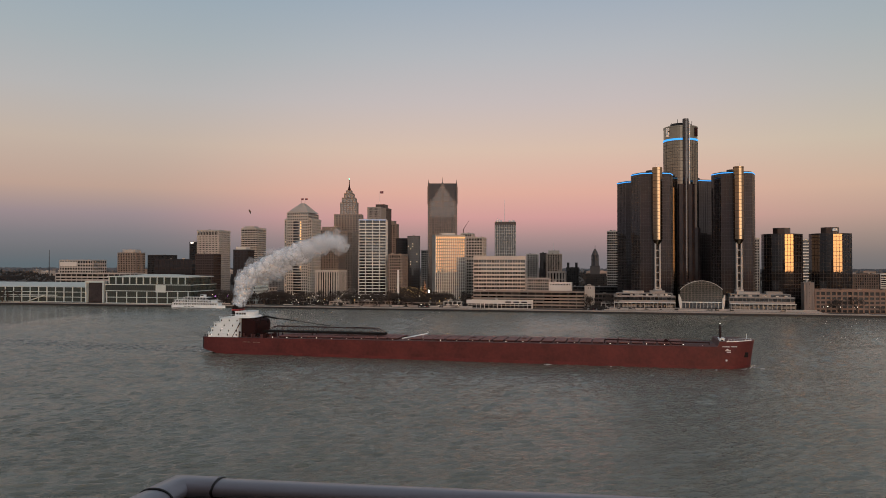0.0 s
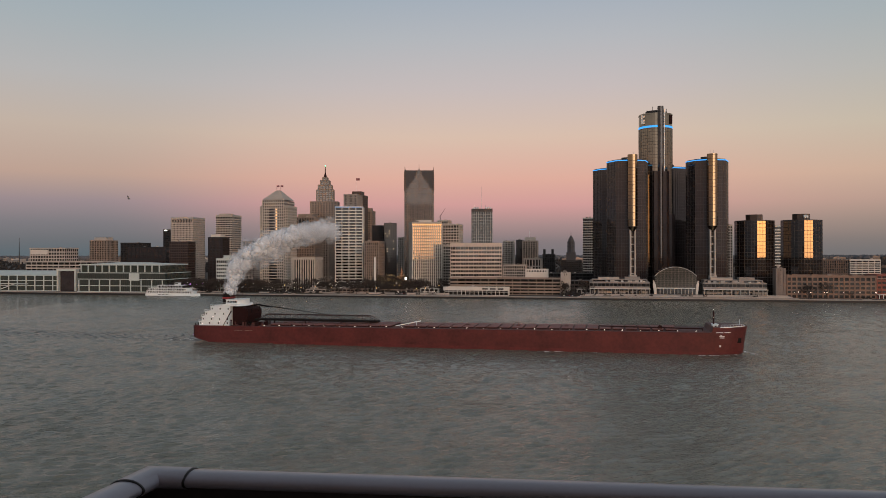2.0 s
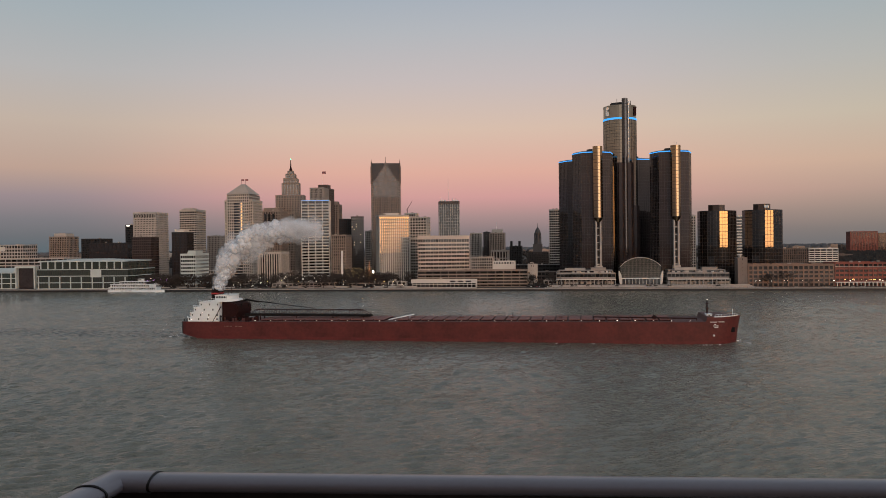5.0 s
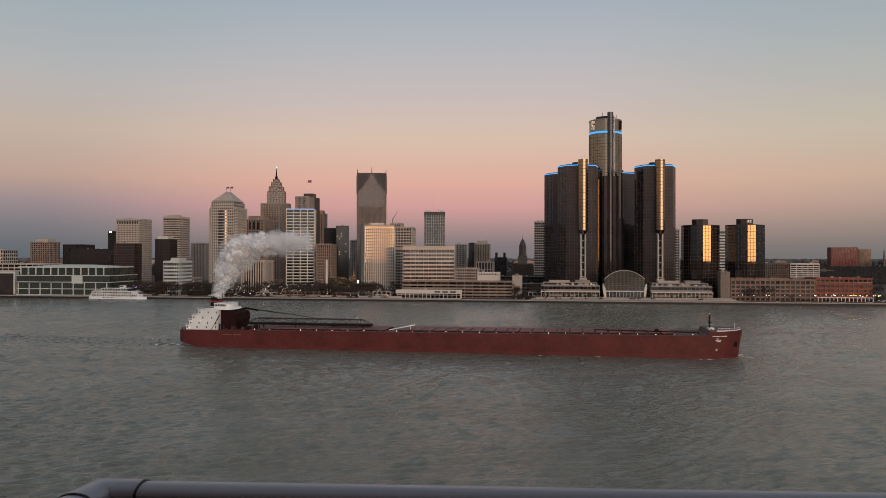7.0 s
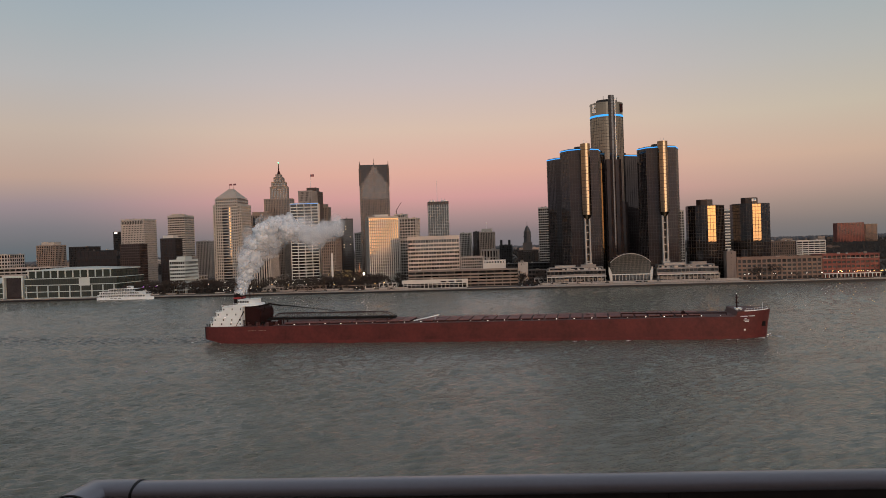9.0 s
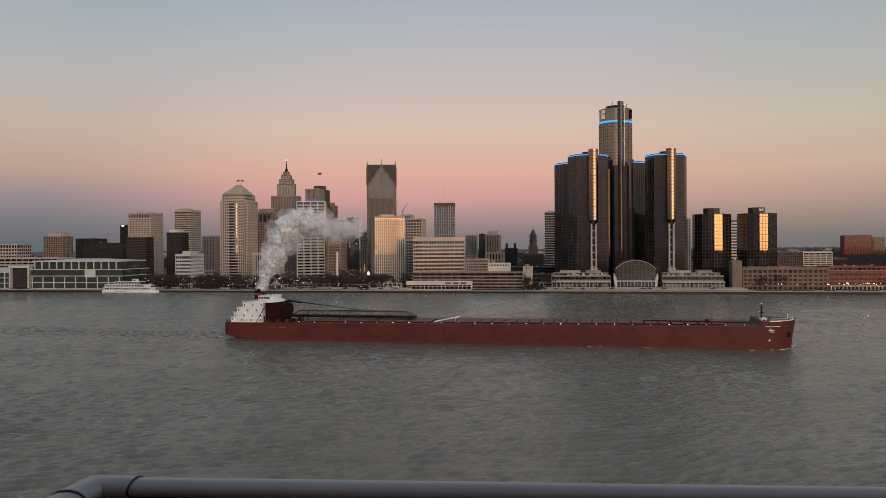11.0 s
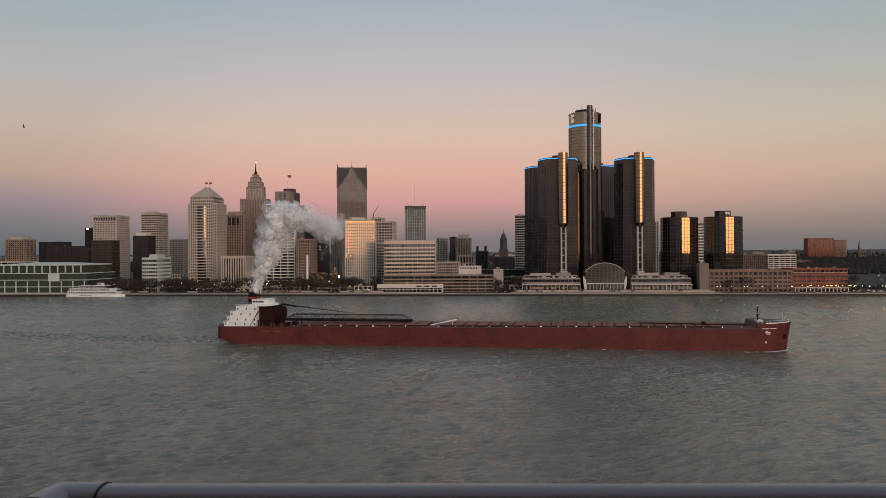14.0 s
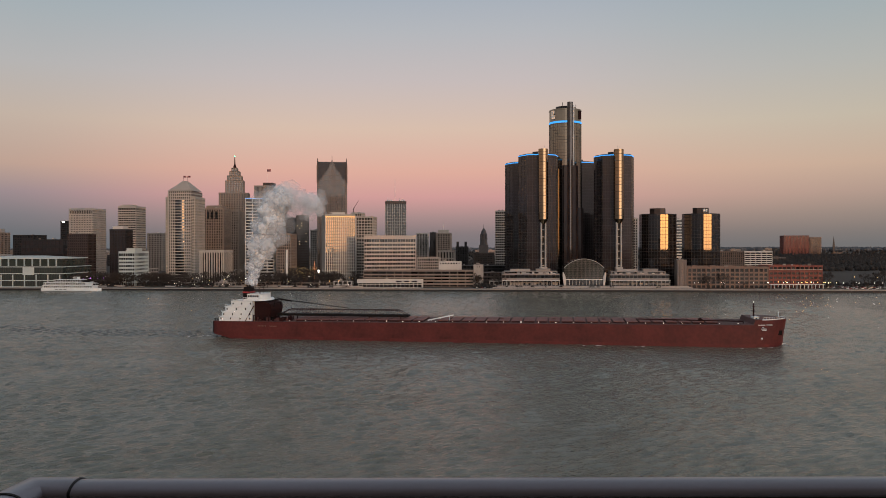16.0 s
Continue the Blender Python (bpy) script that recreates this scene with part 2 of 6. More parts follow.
def mesh_of(name, bm, mats, smooth=False):
    bmesh.ops.recalc_face_normals(bm, faces=bm.faces)
    me = bpy.data.meshes.new(name)
    bm.to_mesh(me)
    bm.free()
    for m in (mats if isinstance(mats, (list, tuple)) else [mats]):
        me.materials.append(m)
    if smooth:
        for p in me.polygons:
            p.use_smooth = True
    return me


def part(name, bm, mats, parent=None, label="", kind="", smooth=False):
    ob = new(name, mesh_of(name, bm, mats, smooth))
    ob.parent = parent
    return tagged(ob, label, kind=kind)


def thing(name, label, category, m, group="", kind=""):
    ob = new(name)
    ob.matrix_world = m
    return tagged(ob, label, category, group, kind)


def boxpart(name, dims, mat, parent, label=""):
    bm = bmesh.new()
    box(bm, *dims)
    return part(name, bm, mat, parent, label)


def panes(core, w, d, proud, n, fh, bay, mat):
    """Single panes before the core, each set a little out of true, on the front and the two sides."""
    rng = random.Random(int(w * 31 + d * 17 + n))
    verts, faces = [], []
    for wall, length in ((0, w), (1, d), (2, d)):
        k = max(2, round(length / bay))
        s = length / k
        for i in range(k):
            for f in range(n):
                a, b = max(i * s, proud), min((i + 1) * s, length - proud)
                if b - a < 0.3:
                    continue
                turn, nod = rng.gauss(0, 0.0022) * (b - a) / 2, rng.gauss(0, 0.0022) * fh / 2
                base = len(verts)
                for u, z, q in ((a, f * fh, -turn - nod), (b, f * fh, turn - nod), (b, (f + 1) * fh, turn + nod), (a, (f + 1) * fh, -turn + nod)):
                    o = 0.14 + q
                    verts.append((u, proud - o, z) if wall == 0 else ((w - proud + o, u, z) if wall == 1 else (proud - o, u, z)))
                faces.append((base, base + 1, base + 2, base + 3) if wall < 2 else (base + 3, base + 2, base + 1, base))
    me = bpy.data.meshes.new("pane_grid")
    me.from_pydata(verts, [], faces)
    me.materials.append(mat)
    ob = new("pane_grid", me)
    ob.parent = core
    return tagged(ob, kind="stuff")


def office(name, label, x, y, w, d, top, wall, glass=None, floor=3.9, bay=3.2, band=0.4, pier=0.3, crown=2.0, ground=None, proud=0.5, lobby=1, group="", crown_mat=None, turn=TURN):
    """A block with a glazed core, floor bands and piers in front of it, and a roof with a parapet. x, y: its front corner on the left as one faces it from the river."""
    z0 = GROUND if ground is None else ground
    h = top - z0
    glass = glass or window_glass
    b = thing(name, label, "building", pose(x, y, z0, 0, 0, turn), group)
    core = boxpart("glazed_core", (proud, proud, 0, w - proud, d - proud, h - crown + 0.1), glass, b)
    n = max(2, round((h - crown) / floor))
    fh = (h - crown) / n
    panes(core, w, d, proud, n, fh, bay, pane_glass if glass is window_glass else glass)
    if band:
        bm = bmesh.new()
        for k in range(1, n):
            box(bm, 0.12, 0.12, k * fh - band * fh / 2, w - 0.12, d - 0.12, k * fh + band * fh / 2)
        box(bm, 0.12, 0.12, 0, w - 0.12, d - 0.12, 0.6)
        part("spandrel_grid", bm, wall, b, kind="stuff")
    if pier:
        bm = bmesh.new()
        for along, length in ((0, w), (1, d)):
            k = max(2, round(length / bay))
            s = length / k
            hw = pier * s / 2
            for i in range(k + 1):
                c = min(max(i * s, hw), length - hw)
                for far in (0, 1):
                    if along == 0:
                        y0 = 0 if not far else d - proud - 0.1
                        box(bm, c - hw, y0, 0, c + hw, y0 + proud + 0.1, h - crown + 0.05)
                    elif 0 < i < k:
                        x0 = 0 if not far else w - proud - 0.1
                        box(bm, x0, c - hw, 0, x0 + proud + 0.1, c + hw, h - crown + 0.05)
        part("pier_grid", bm, wall, b, kind="stuff")
    bm = bmesh.new()
    zc = h - crown
    for q in ((-0.1, -0.1, zc, w + 0.1, 0.5, h), (-0.1, d - 0.5, zc, w + 0.1, d + 0.1, h), (-0.1, 0.5, zc, 0.5, d - 0.5, h), (w - 0.5, 0.5, zc, w + 0.1, d - 0.5, h)):
        box(bm, *q)
    part("parapet", bm, crown_mat or wall, b)
    roof = boxpart("roof", (0.5, 0.5, zc + 0.12, w - 0.5, d - 0.5, zc + 0.5), roofing, b)
    rng = random.Random(int(w * 10 + d * 7 + h))
    for _ in range(rng.randrange(2, 6)):
        ux, uy = rng.uniform(1.5, max(2, w - 6)), rng.uniform(1.5, max(2, d * 0.5))
        uw, ud, uh = rng.uniform(1.5, 4), rng.uniform(1.5, 3.5), rng.uniform(1.2, 2.4 + crown * 0.5)
        boxpart("roof_unit", (ux, uy, zc + 0.45, ux + uw, uy + ud, zc + 0.5 + uh), rng.choice((roofing, concrete, grey_stone)), roof)
    return b


def rooftop(b, x0, y0, z, x1, y1, h, mat, name="penthouse"):
    """A plant room on a block's roof, with a coping."""
    bm = bmesh.new()
    box(bm, x0, y0, z, x1, y1, z + h)
    box(bm, x0 - 0.2, y0 - 0.2, z + h, x1 + 0.2, y1 + 0.2, z + h + 0.35)
    return part(name, bm, mat, b)

# ---- ground and water ----


def shore(x):
    return 862 - 0.212 * x


def water_material(calm=1.0, rough=0.12, silty=0.84):
    m = bpy.data.materials.new("river_water")
    m.use_nodes = True
    N, L = m.node_tree.nodes, m.node_tree.links
    b = N["Principled BSDF"]
    b.inputs["Roughness"].default_value, b.inputs["IOR"].default_value = rough, 1.33
    b.inputs["Specular IOR Level"].default_value = 1.0
    b.inputs["Specular Tint"].default_value = (0.955, 0.995, 1.0, 1)
    tc = N.new("ShaderNodeTexCoord")

    def field(size, stretch, turn, detail, kind="FBM", fine=0.55):
        mp = N.new("ShaderNodeMapping")
        mp.inputs["Scale"].default_value, mp.inputs["Rotation"].default_value = (size, size / stretch, size), (0, 0, radians(turn))
        mp.vector_type = "TEXTURE"
        L.new(tc.outputs["Object"], mp.inputs[0])
        n = N.new("ShaderNodeTexNoise")
        n.noise_type = kind
        n.inputs["Scale"].default_value, n.inputs["Detail"].default_value, n.inputs["Roughness"].default_value = 1.0, detail, fine
        n.inputs["Distortion"].default_value = 0.4
        L.new(mp.outputs[0], n.inputs["Vector"])
        return n.outputs["Fac"]

    def ranged(src, a, b_, lo, hi):
        r = N.new("ShaderNodeMapRange")
        for k, v in zip(("From Min", "From Max", "To Min", "To Max"), (a, b_, lo, hi)):
            r.inputs[k].default_value = v
        L.new(src, r.inputs["Value"])
        return r.outputs[0]
    # calmer and choppier patches, silt that tints the water
    patch = ranged(field(70, 1.6, 12, 5), 0.35, 0.65, 0.65 * calm, 1.2 * calm)
    silt = N.new("ShaderNodeMix")
    silt.data_type = "RGBA"
    silt.inputs["A"].default_value, silt.inputs["B"].default_value = (0.141 * silty, 0.143 * silty, 0.114 * silty, 1), (0.186 * silty, 0.188 * silty, 0.150 * silty, 1)
    L.new(ranged(field(22, 2.2, 8, 6), 0.35, 0.65, 0, 1), silt.inputs["Factor"])
    L.new(silt.outputs["Result"], b.inputs["Base Color"])
    prev = None
    for size, stretch, turn, dist, det, kind in ((22, 1.7, 25, 0.25, 3, "FBM"), (7.0, 1.9, 32, 0.6, 4, "FBM"), (2.0, 2.4, 20, 0.8, 3, "FBM")):
        bp = N.new("ShaderNodeBump")
        bp.inputs["Distance"].default_value = dist
        L.new(patch, bp.inputs["Strength"])
        L.new(field(size, stretch, turn, det, kind), bp.inputs["Height"])
        if prev:
            L.new(prev.outputs[0], bp.inputs["Normal"])
        prev = bp
    L.new(prev.outputs[0], b.inputs["Normal"])
    return m


WATER = water_material()


def river():
    """One sheet of water: short-crested wind waves where the camera looks down on it, flat towards the horizon."""
    xs = np.concatenate([np.linspace(-4950, -420, 12)[:-1], np.linspace(-420, 440, 780), np.linspace(440, 4950, 12)[1:]])
    ys = np.concatenate([np.linspace(-60, 60, 8)[:-1], np.geomspace(60, 400, 400)[:-1], np.linspace(400, 960, 290), np.linspace(960, 4950, 12)[1:]])
    X, Y = np.meshgrid(xs, ys)
    rng = np.random.RandomState(12)
    Z = np.zeros_like(X)
    for _ in range(110):
        lam = rng.uniform(2.3, 5.6)
        a = radians(110 + rng.normal(0, 17))
        ph = rng.uniform(0, 6.28)
        s = np.sin((X * math.cos(a) + Y * math.sin(a)) * 6.283 / lam + ph)
        Z += 0.0050 * lam * (s + 0.35 * s * s)
    # gusts: stronger and weaker patches
    gust = 1 + 0.18 * np.sin(X / 61 + 1.3 * np.sin(Y / 83)) * np.sin(Y / 57 + 0.9 * np.sin(X / 97 + 2))
    fade = np.clip((420 - np.abs(X - 10)) / 60, 0, 1) * np.clip((Y - 40) / 30, 0, 1) * np.clip((950 - Y) / 20, 0, 1)
    Z = Z * gust * fade * 0.9
    n, m = X.shape
    idx = np.arange(n * m).reshape(n, m)
    quads = np.stack([idx[:-1, :-1], idx[:-1, 1:], idx[1:, 1:], idx[1:, :-1]], -1).reshape(-1, 4)
    me = bpy.data.meshes.new("water")
    me.from_pydata(np.stack([X, Y, Z], -1).reshape(-1, 3).tolist(), [], quads.tolist())
    me.materials.append(WATER)
    for p in me.polygons:
        p.use_smooth = True
    return new("water", me)


def ground():
    tagged(river(), "grey rippled river water at dawn", "water", kind="structure")
    # far bank: one slab of land that reaches the horizon, with its quay wall
    bm = bmesh.new()
    xs = (-2400, 1900)
    prism(bm, [(xs[0], shore(xs[0])), (xs[1], shore(xs[1])), (4900, 1100), (4900, 4900), (-4900, 4900), (-4900, 1500)], -4, GROUND)
    tagged(part("ground", bm, soil), "dark winter city ground behind the quay", "ground", kind="structure")
    bm = bmesh.new()
    prism(bm, [(-2400, shore(-2400) - 1.2), (1900, shore(1900) - 1.2), (1900, shore(1900) + 5), (-2400, shore(-2400) + 5)], -4, GROUND + 0.3)
    tagged(part("pavement", bm, paving), "pale stone riverside quay promenade", "promenade", kind="structure")
    bm = bmesh.new()
    prism(bm, [(-2400, shore(-2400) - 1.6), (1900, shore(1900) - 1.6), (1900, shore(1900) - 0.4), (-2400, shore(-2400) - 0.4)], -4, 2.3)
    tagged(part("quay_wall", bm, charcoal), "dark wet quay wall at the waterline", "wall", kind="structure")
    # own bank behind the water's edge
    bm = bmesh.new()
    prism(bm, [(-4900, -4900), (4900, -4900), (4900, -30), (-4900, -30)], -4, GROUND)
    tagged(part("ground_near", bm, lawn), "winter lawn on the near bank", "ground", kind="structure")


ground()

# ---- the balcony of the camera ----
RAIL_TURN = -7.4


def sweep(bm, pts, a, b, n=36):
    """A closed rail of oval section along a level line of (x, y), mitred at its corners."""
    rings = []
    for i, p in enumerate(pts):
        ways = [(Vector(pts[k + 1]) - Vector(pts[k])).normalized() for k in (i - 1, i) if 0 <= k < len(pts) - 1]
        sides = [Vector((-d.y, d.x)) for d in ways]
        m = sum(sides, Vector((0, 0))).normalized()
        m /= m.dot(sides[0])
        rings.append([bm.verts.new((p[0] + a * math.cos(math.tau * k / n) * m.x, p[1] + a * math.cos(math.tau * k / n) * m.y, b * math.sin(math.tau * k / n))) for k in range(n)])
    for u, v in zip(rings, rings[1:]):
        for k in range(n):
            bm.faces.new((u[k], u[(k + 1) % n], v[(k + 1) % n], v[k]))
    bm.faces.new(rings[0])
    bm.faces.new(rings[-1][::-1])


def balcony():
    """An oval cap rail with a mitred corner over dark panels, on a slab that sticks out of a tower block."""
    m = pose(-0.703, 1.926, EYE - 0.548 - 0.028, 0, 0, RAIL_TURN)
    r = thing("balcony_railing", "grey painted oval handrail with a mitred corner over dark panels", "railing", m)
    A, B = 0.045, 0.020
    back = Vector((-0.115, -0.993))
    at = lambda q: tuple(back * q)
    for name, pts, k, tall, mat, lab in (("handrail", [(0.104, 0), (4.2, 0)], 1.0, 1.0, grey_metal, ""), ("handrail", [at(1.9), at(0.106)], 1.0, 1.0, grey_metal, ""),
                                   ("elbow", [(0.1, 0), (0, 0), at(0.102)], 1.05, 1.2, grey_metal, "mitred corner of the rail"),
                                   ("joint_ring", [(0.099, 0), (0.105, 0)], 1.06, 1.12, black_rubber, "black joint line round the rail"),
                                   ("joint_ring", [at(0.101), at(0.107)], 1.06, 1.12, black_rubber, "black joint line round the rail")):
        bm = bmesh.new()
        sweep(bm, pts, A * k, B * tall)
        part(name, bm, mat, r, lab, smooth=True).data.set_sharp_from_angle(angle=radians(32))
    boxpart("panel", (-0.03, -0.012, -0.98, 4.2, 0.006, -0.02), panel_dark, r, "dark balcony panel below the rail")
    bm = bmesh.new()
    beam(bm, (0, 0, -0.5), (-0.218, -1.9, -0.5), 0.012, 0.95)
    part("panel", bm, panel_dark, r, "dark balcony panel below the rail")
    for x in (1.4, 2.8, 4.15):
        bm = bmesh.new()
        tube(bm, (x, 0, -1.02), (x, 0, -0.01), 0.019, n=10)
        part("post", bm, panel_dark, r)
    bm = bmesh.new()
    box(bm, -0.5, -2.2, -1.22, 4.6, 0.12, -1.02)
    s = part("balcony_slab", bm, concrete)
    s.matrix_world = m
    tagged(s, "concrete balcony slab", "balcony", kind="structure")
    bm = bmesh.new()
    box(bm, -20, -26, GROUND - m.translation.z, 22, -2.2, 12)
    s = part("wall_near", bm, tan)
    s.matrix_world = m
    tagged(s, "brick wall of the near apartment block", "wall", kind="structure")


balcony()

# ---- downtown, from the convention centre to the glass towers ----


def lit_panes(b, n, w, h, seed, mat=None, y=-0.02, z0=12):
    """A few windows with the light on, set in the river front."""
    rng = random.Random(seed)
    pane = bmesh.new()
    box(pane, 0, 0, 0, 1.3, 0.3, 1.5)
    me = mesh_of("lit_window", pane, mat or pane_glow)
    for _ in range(n):
        o = new("lit_window", me)
        o.parent = b
        o.location = (1 + 3.2 * rng.randrange(max(1, int((w - 3) / 3.2))), y, z0 + 3.9 * rng.randrange(int((h - z0 - 4) / 3.9)))


def downtown():
    b = office("office_tower", "tall concrete office tower with a dark top row of openings", -474.7, 1400, 44.6, 43.6, 117, concrete, band=0.55, pier=0.45, crown=3, bay=3.0)
    bm = bmesh.new()
    box(bm, 1.5, -0.3, 105.0, 43.1, 0.6, 109.6)
    part("top_recess", bm, charcoal, b, "dark recess below the roof line")
    bm = bmesh.new()
    for i in range(14):
        box(bm, 1.2 + i * 3.15, -0.75, 104.6, 2.1 + i * 3.15, 0.2, 110.0)
    part("recess_fin", bm, concrete, b, kind="stuff")
    b = office("office_tower", "dark office tower with a lit white sign band", -558.4, 1600, 13, 24, 100.8, charcoal, bay=2.6)
    boxpart("sign_band", (3, -0.4, 95, 9, -0.1, 96.4), lamp_white, b, "lit white sign band")
    office("office_building", "reddish brown glass office block", -392.2, 1150, 30.5, 22.8, 69, dark_brown, bronze_glass, band=0.3, pier=0.12, crown=1)
    office("arena", "long low dark clad arena", -494.4, 1250, 68.7, 60, 61.7, charcoal, bronze_glass, floor=9, band=0.5, pier=0.15, bay=7)
    office("office_building", "dark low office block far off", -607.1, 1500, 40.7, 40, 71.8, charcoal, floor=4.5)
    b = office("office_tower", "cream stone office tower with glazed side", -378.2, 1350, 30.9, 36.9, 119, cream, band=0.5, pier=0.12, crown=3.5)
    rooftop(b, 4, 4, 114, 24, 20, 4, cream)
    b = office("office_tower", "black glass office tower with a pale roof cap", -307.9, 1060, 21.9, 20.2, 74, charcoal, bronze_glass, band=0.12, pier=0.14, bay=2.2)
    rooftop(b, 3.5, 1.5, 69.5, 18, 15, 5, white_wall)
    b = office("office_building", "white seven-storey office block with ribbon windows", -269.9, 965, 20, 37, 45, white_in_cool_light, band=0.5, pier=0.14, bay=2.9, crown=2.5, floor=4.5)
    rooftop(b, 7, 6, 40.5, 18, 24, 5, white_in_cool_light)
    office("office_building", "old grey stone office block with arched top", -368.1, 1500, 31.1, 30, 75, grey_stone, band=0.35, pier=0.5)
    # tower with the pale pyramid roof
    b = office("office_tower", "pink granite tower with a pale pyramid roof", -242.5, 1090, 42, 36, 119, cream, band=0.42, pier=0.42, bay=3.0, floor=3.9, crown=2.5)
    b2 = bmesh.new()
    box(b2, 5, -2.2, 0, 37, 38, 124)
    part("glazed_core", b2, window_glass, b)
    bm = bmesh.new()
    for k in range(31):
        box(bm, 4.6, -2.6, k * 4.0, 37.4, 38.4, k * 4.0 + 1.7)
    for i in range(12):
        xx = 4.6 + i * 2.89
        box(bm, xx, -2.8, 0, xx + 1.2, -2.0, 125)
    part("middle_bay", bm, cream, b, kind="stuff")
    # bow added to the front so that it mirrors the dawn glow in a column
    bm = bmesh.new()
    prism(bm, circle(21, 7.8, 12.0, 64), 0, 112)
    part("bowed_bay", bm, window_glass, b, "bowed glass bay added to mirror the dawn as a gold column")
    bm = bmesh.new()
    for k in range(28):
        prism(bm, circle(21, 7.8, 12.12, 48), k * 4.0, k * 4.0 + 1.3)
    part("bay_banding", bm, cream, b, kind="stuff")
    lit_panes(b, 12, 42, 110, 7)
    bm = bmesh.new()
    prism(bm, [(5, -2.4), (37, -2.4), (37, 38), (5, 38)], 125, 139.5, [(18.5, 15), (23.5, 15), (23.5, 21), (18.5, 21)])
    part("pyramid_roof", bm, copper_roof, b, "pale green pyramid roof")
    for px in (18, 24):
        bm = bmesh.new()
        tube(bm, (px, 18, 139), (px, 18, 147), 0.18)
        box(bm, px + 0.1, 17.9, 144.5, px + 4.2, 18.1, 147)
        part("flag", bm, flag_cloth, b)
    b = office("office_tower", "brown limestone tower with arched top windows", -210.8, 1180, 35, 34, 108, brown_stone, band=0.35, pier=0.5, bay=2.6)
    for i in range(3):
        bm = bmesh.new()
        prism(bm, [(9 + i * 6.5, -0.7), (12.5 + i * 6.5, -0.7), (12.5 + i * 6.5, 0.3), (9 + i * 6.5, 0.3)], 89, 100)
        part("tall_window", bm, window_glass, b)
    rooftop(b, 6, 5, 105, 29, 28, 4, brown_stone, "roof_house")
    office("office_tower", "brown limestone tower block", -179.9, 1205, 22, 30, 106, brown_stone, band=0.35, pier=0.5, bay=2.6)
    office("office_building", "pale colonnaded hall with tall bright slots", -179.2, 990, 32.3, 30, 46, cream, floor=9, band=0.0, pier=0.5, bay=3.2, crown=3)
    # stepped limestone skyscraper with a mast
    s = office("skyscraper", "stepped brown limestone skyscraper with a lit mast", -211.7, 1350, 50, 34, 143.4, brown_stone, turn=2, band=0.3, pier=0.55, bay=2.8)
    for x0, x1, z0, z1 in ((10, 41, 139, 162), (13, 38, 162, 170), (17, 34, 170, 178), (20.5, 30, 178, 184)):
        c = bmesh.new()
        box(c, x0 + 0.4, 8.4, z0 - 1, x1 - 0.4, 33.6, z1)
        part("glazed_core", c, window_glass, s)
        bm = bmesh.new()
        nb = max(3, round((x1 - x0) / 2.8))
        for i in range(nb + 1):
            xx = x0 + i * (x1 - x0 - 1.5) / nb
            box(bm, xx, 8, z0 - 1, xx + 1.5, 34, z1 + (0.8 if i % 2 else 0))
        for k in range(int((z1 - z0) / 3.9) + 1):
            box(bm, x0 + 0.1, 8.1, z0 + k * 3.9, x1 - 0.1, 33.9, z0 + k * 3.9 + 1.2)
        box(bm, x0 + 0.1, 8.1, z1 - 1.5, x1 - 0.1, 33.9, z1)
        part("upper_tier", bm, brown_stone, s, kind="stuff")
    bm = bmesh.new()
    prism(bm, circle(25.2, 21, 3.6, 8), 184, 192, circle(25.2, 21, 1.2, 8))
    prism(bm, circle(25.2, 21, 1.1, 8), 192, 205, circle(25.2, 21, 0.5, 8))
    part("mast", bm, dark_maroon, s, "red lattice mast")
    bm = bmesh.new()
    bmesh.ops.create_icosphere(bm, subdivisions=2, radius=1.0, matrix=Matrix.Translation((25.2, 21, 206)))
    lit_panes(s, 14, 50, 138, 4, z0=70)
    part("beacon", bm, lamp_green, s, "green glowing ball at the mast's top")
    # white tower with narrow vertical windows
    b = office("office_tower", "white precast tower with a fine window grid", -131, 1058, 38.8, 34, 116.8, white_wall, turn=1, band=0.3, pier=0.10, bay=9.7, floor=4.15, crown=1.6, proud=0.9)
    boxpart("led_band", (0, -0.25, 112.6, 38.8, 0, 113.0), led_blue, b, "thin blue light line under the roof")
    b = office("office_tower", "plain grey stone slab tower", -140.5, 1250, 23.5, 30, 148.4, grey_stone, band=0.2, pier=0.6, bay=2.2)
    b = office("office_tower", "dark brown brick tower with a flagpole", -134.4, 1290, 23, 30, 150, dark_brown, band=0.3, pier=0.5, bay=3)
    rooftop(b, 3, 3, 146, 19, 22, 7, dark_brown, "roof_house")
    bm = bmesh.new()
    tube(bm, (8, 10, 146), (8, 10, 177), 0.3, 0.15)
    part("flagpole", bm, steel, b)
    boxpart("flag", (8.2, 9.9, 172.5, 14.5, 10.1, 176.5), flag_cloth, b, "large flag")
    b = office("office_tower", "slim brown brick tower", -119.5, 1400, 15.3, 22.7, 129, brown_stone, band=0.3, pier=0.5)
    rooftop(b, 2, 4, 125, 12, 16, 6, brown_stone)
    office("office_tower", "black glass office tower", -89, 1190, 17, 24, 94.8, charcoal, bronze_glass, band=0.5, pier=0.3)
    b = office("office_tower", "black glass office tower with a lit top line", -67.9, 1150, 19, 24, 96.9, charcoal, bronze_glass, turn=2, band=0.5, pier=0.34)
    lit_panes(b, 8, 20, 92, 5, z0=50)
    office("office_building", "brown brick office block", -89.5, 1050, 21, 30, 68, brown_stone, band=0.35, pier=0.4)
    office("office_building", "pale concrete office slab block", -55.4, 1350, 14, 30, 79, concrete, band=0.4, pier=0.3)
    postmodern_tower()
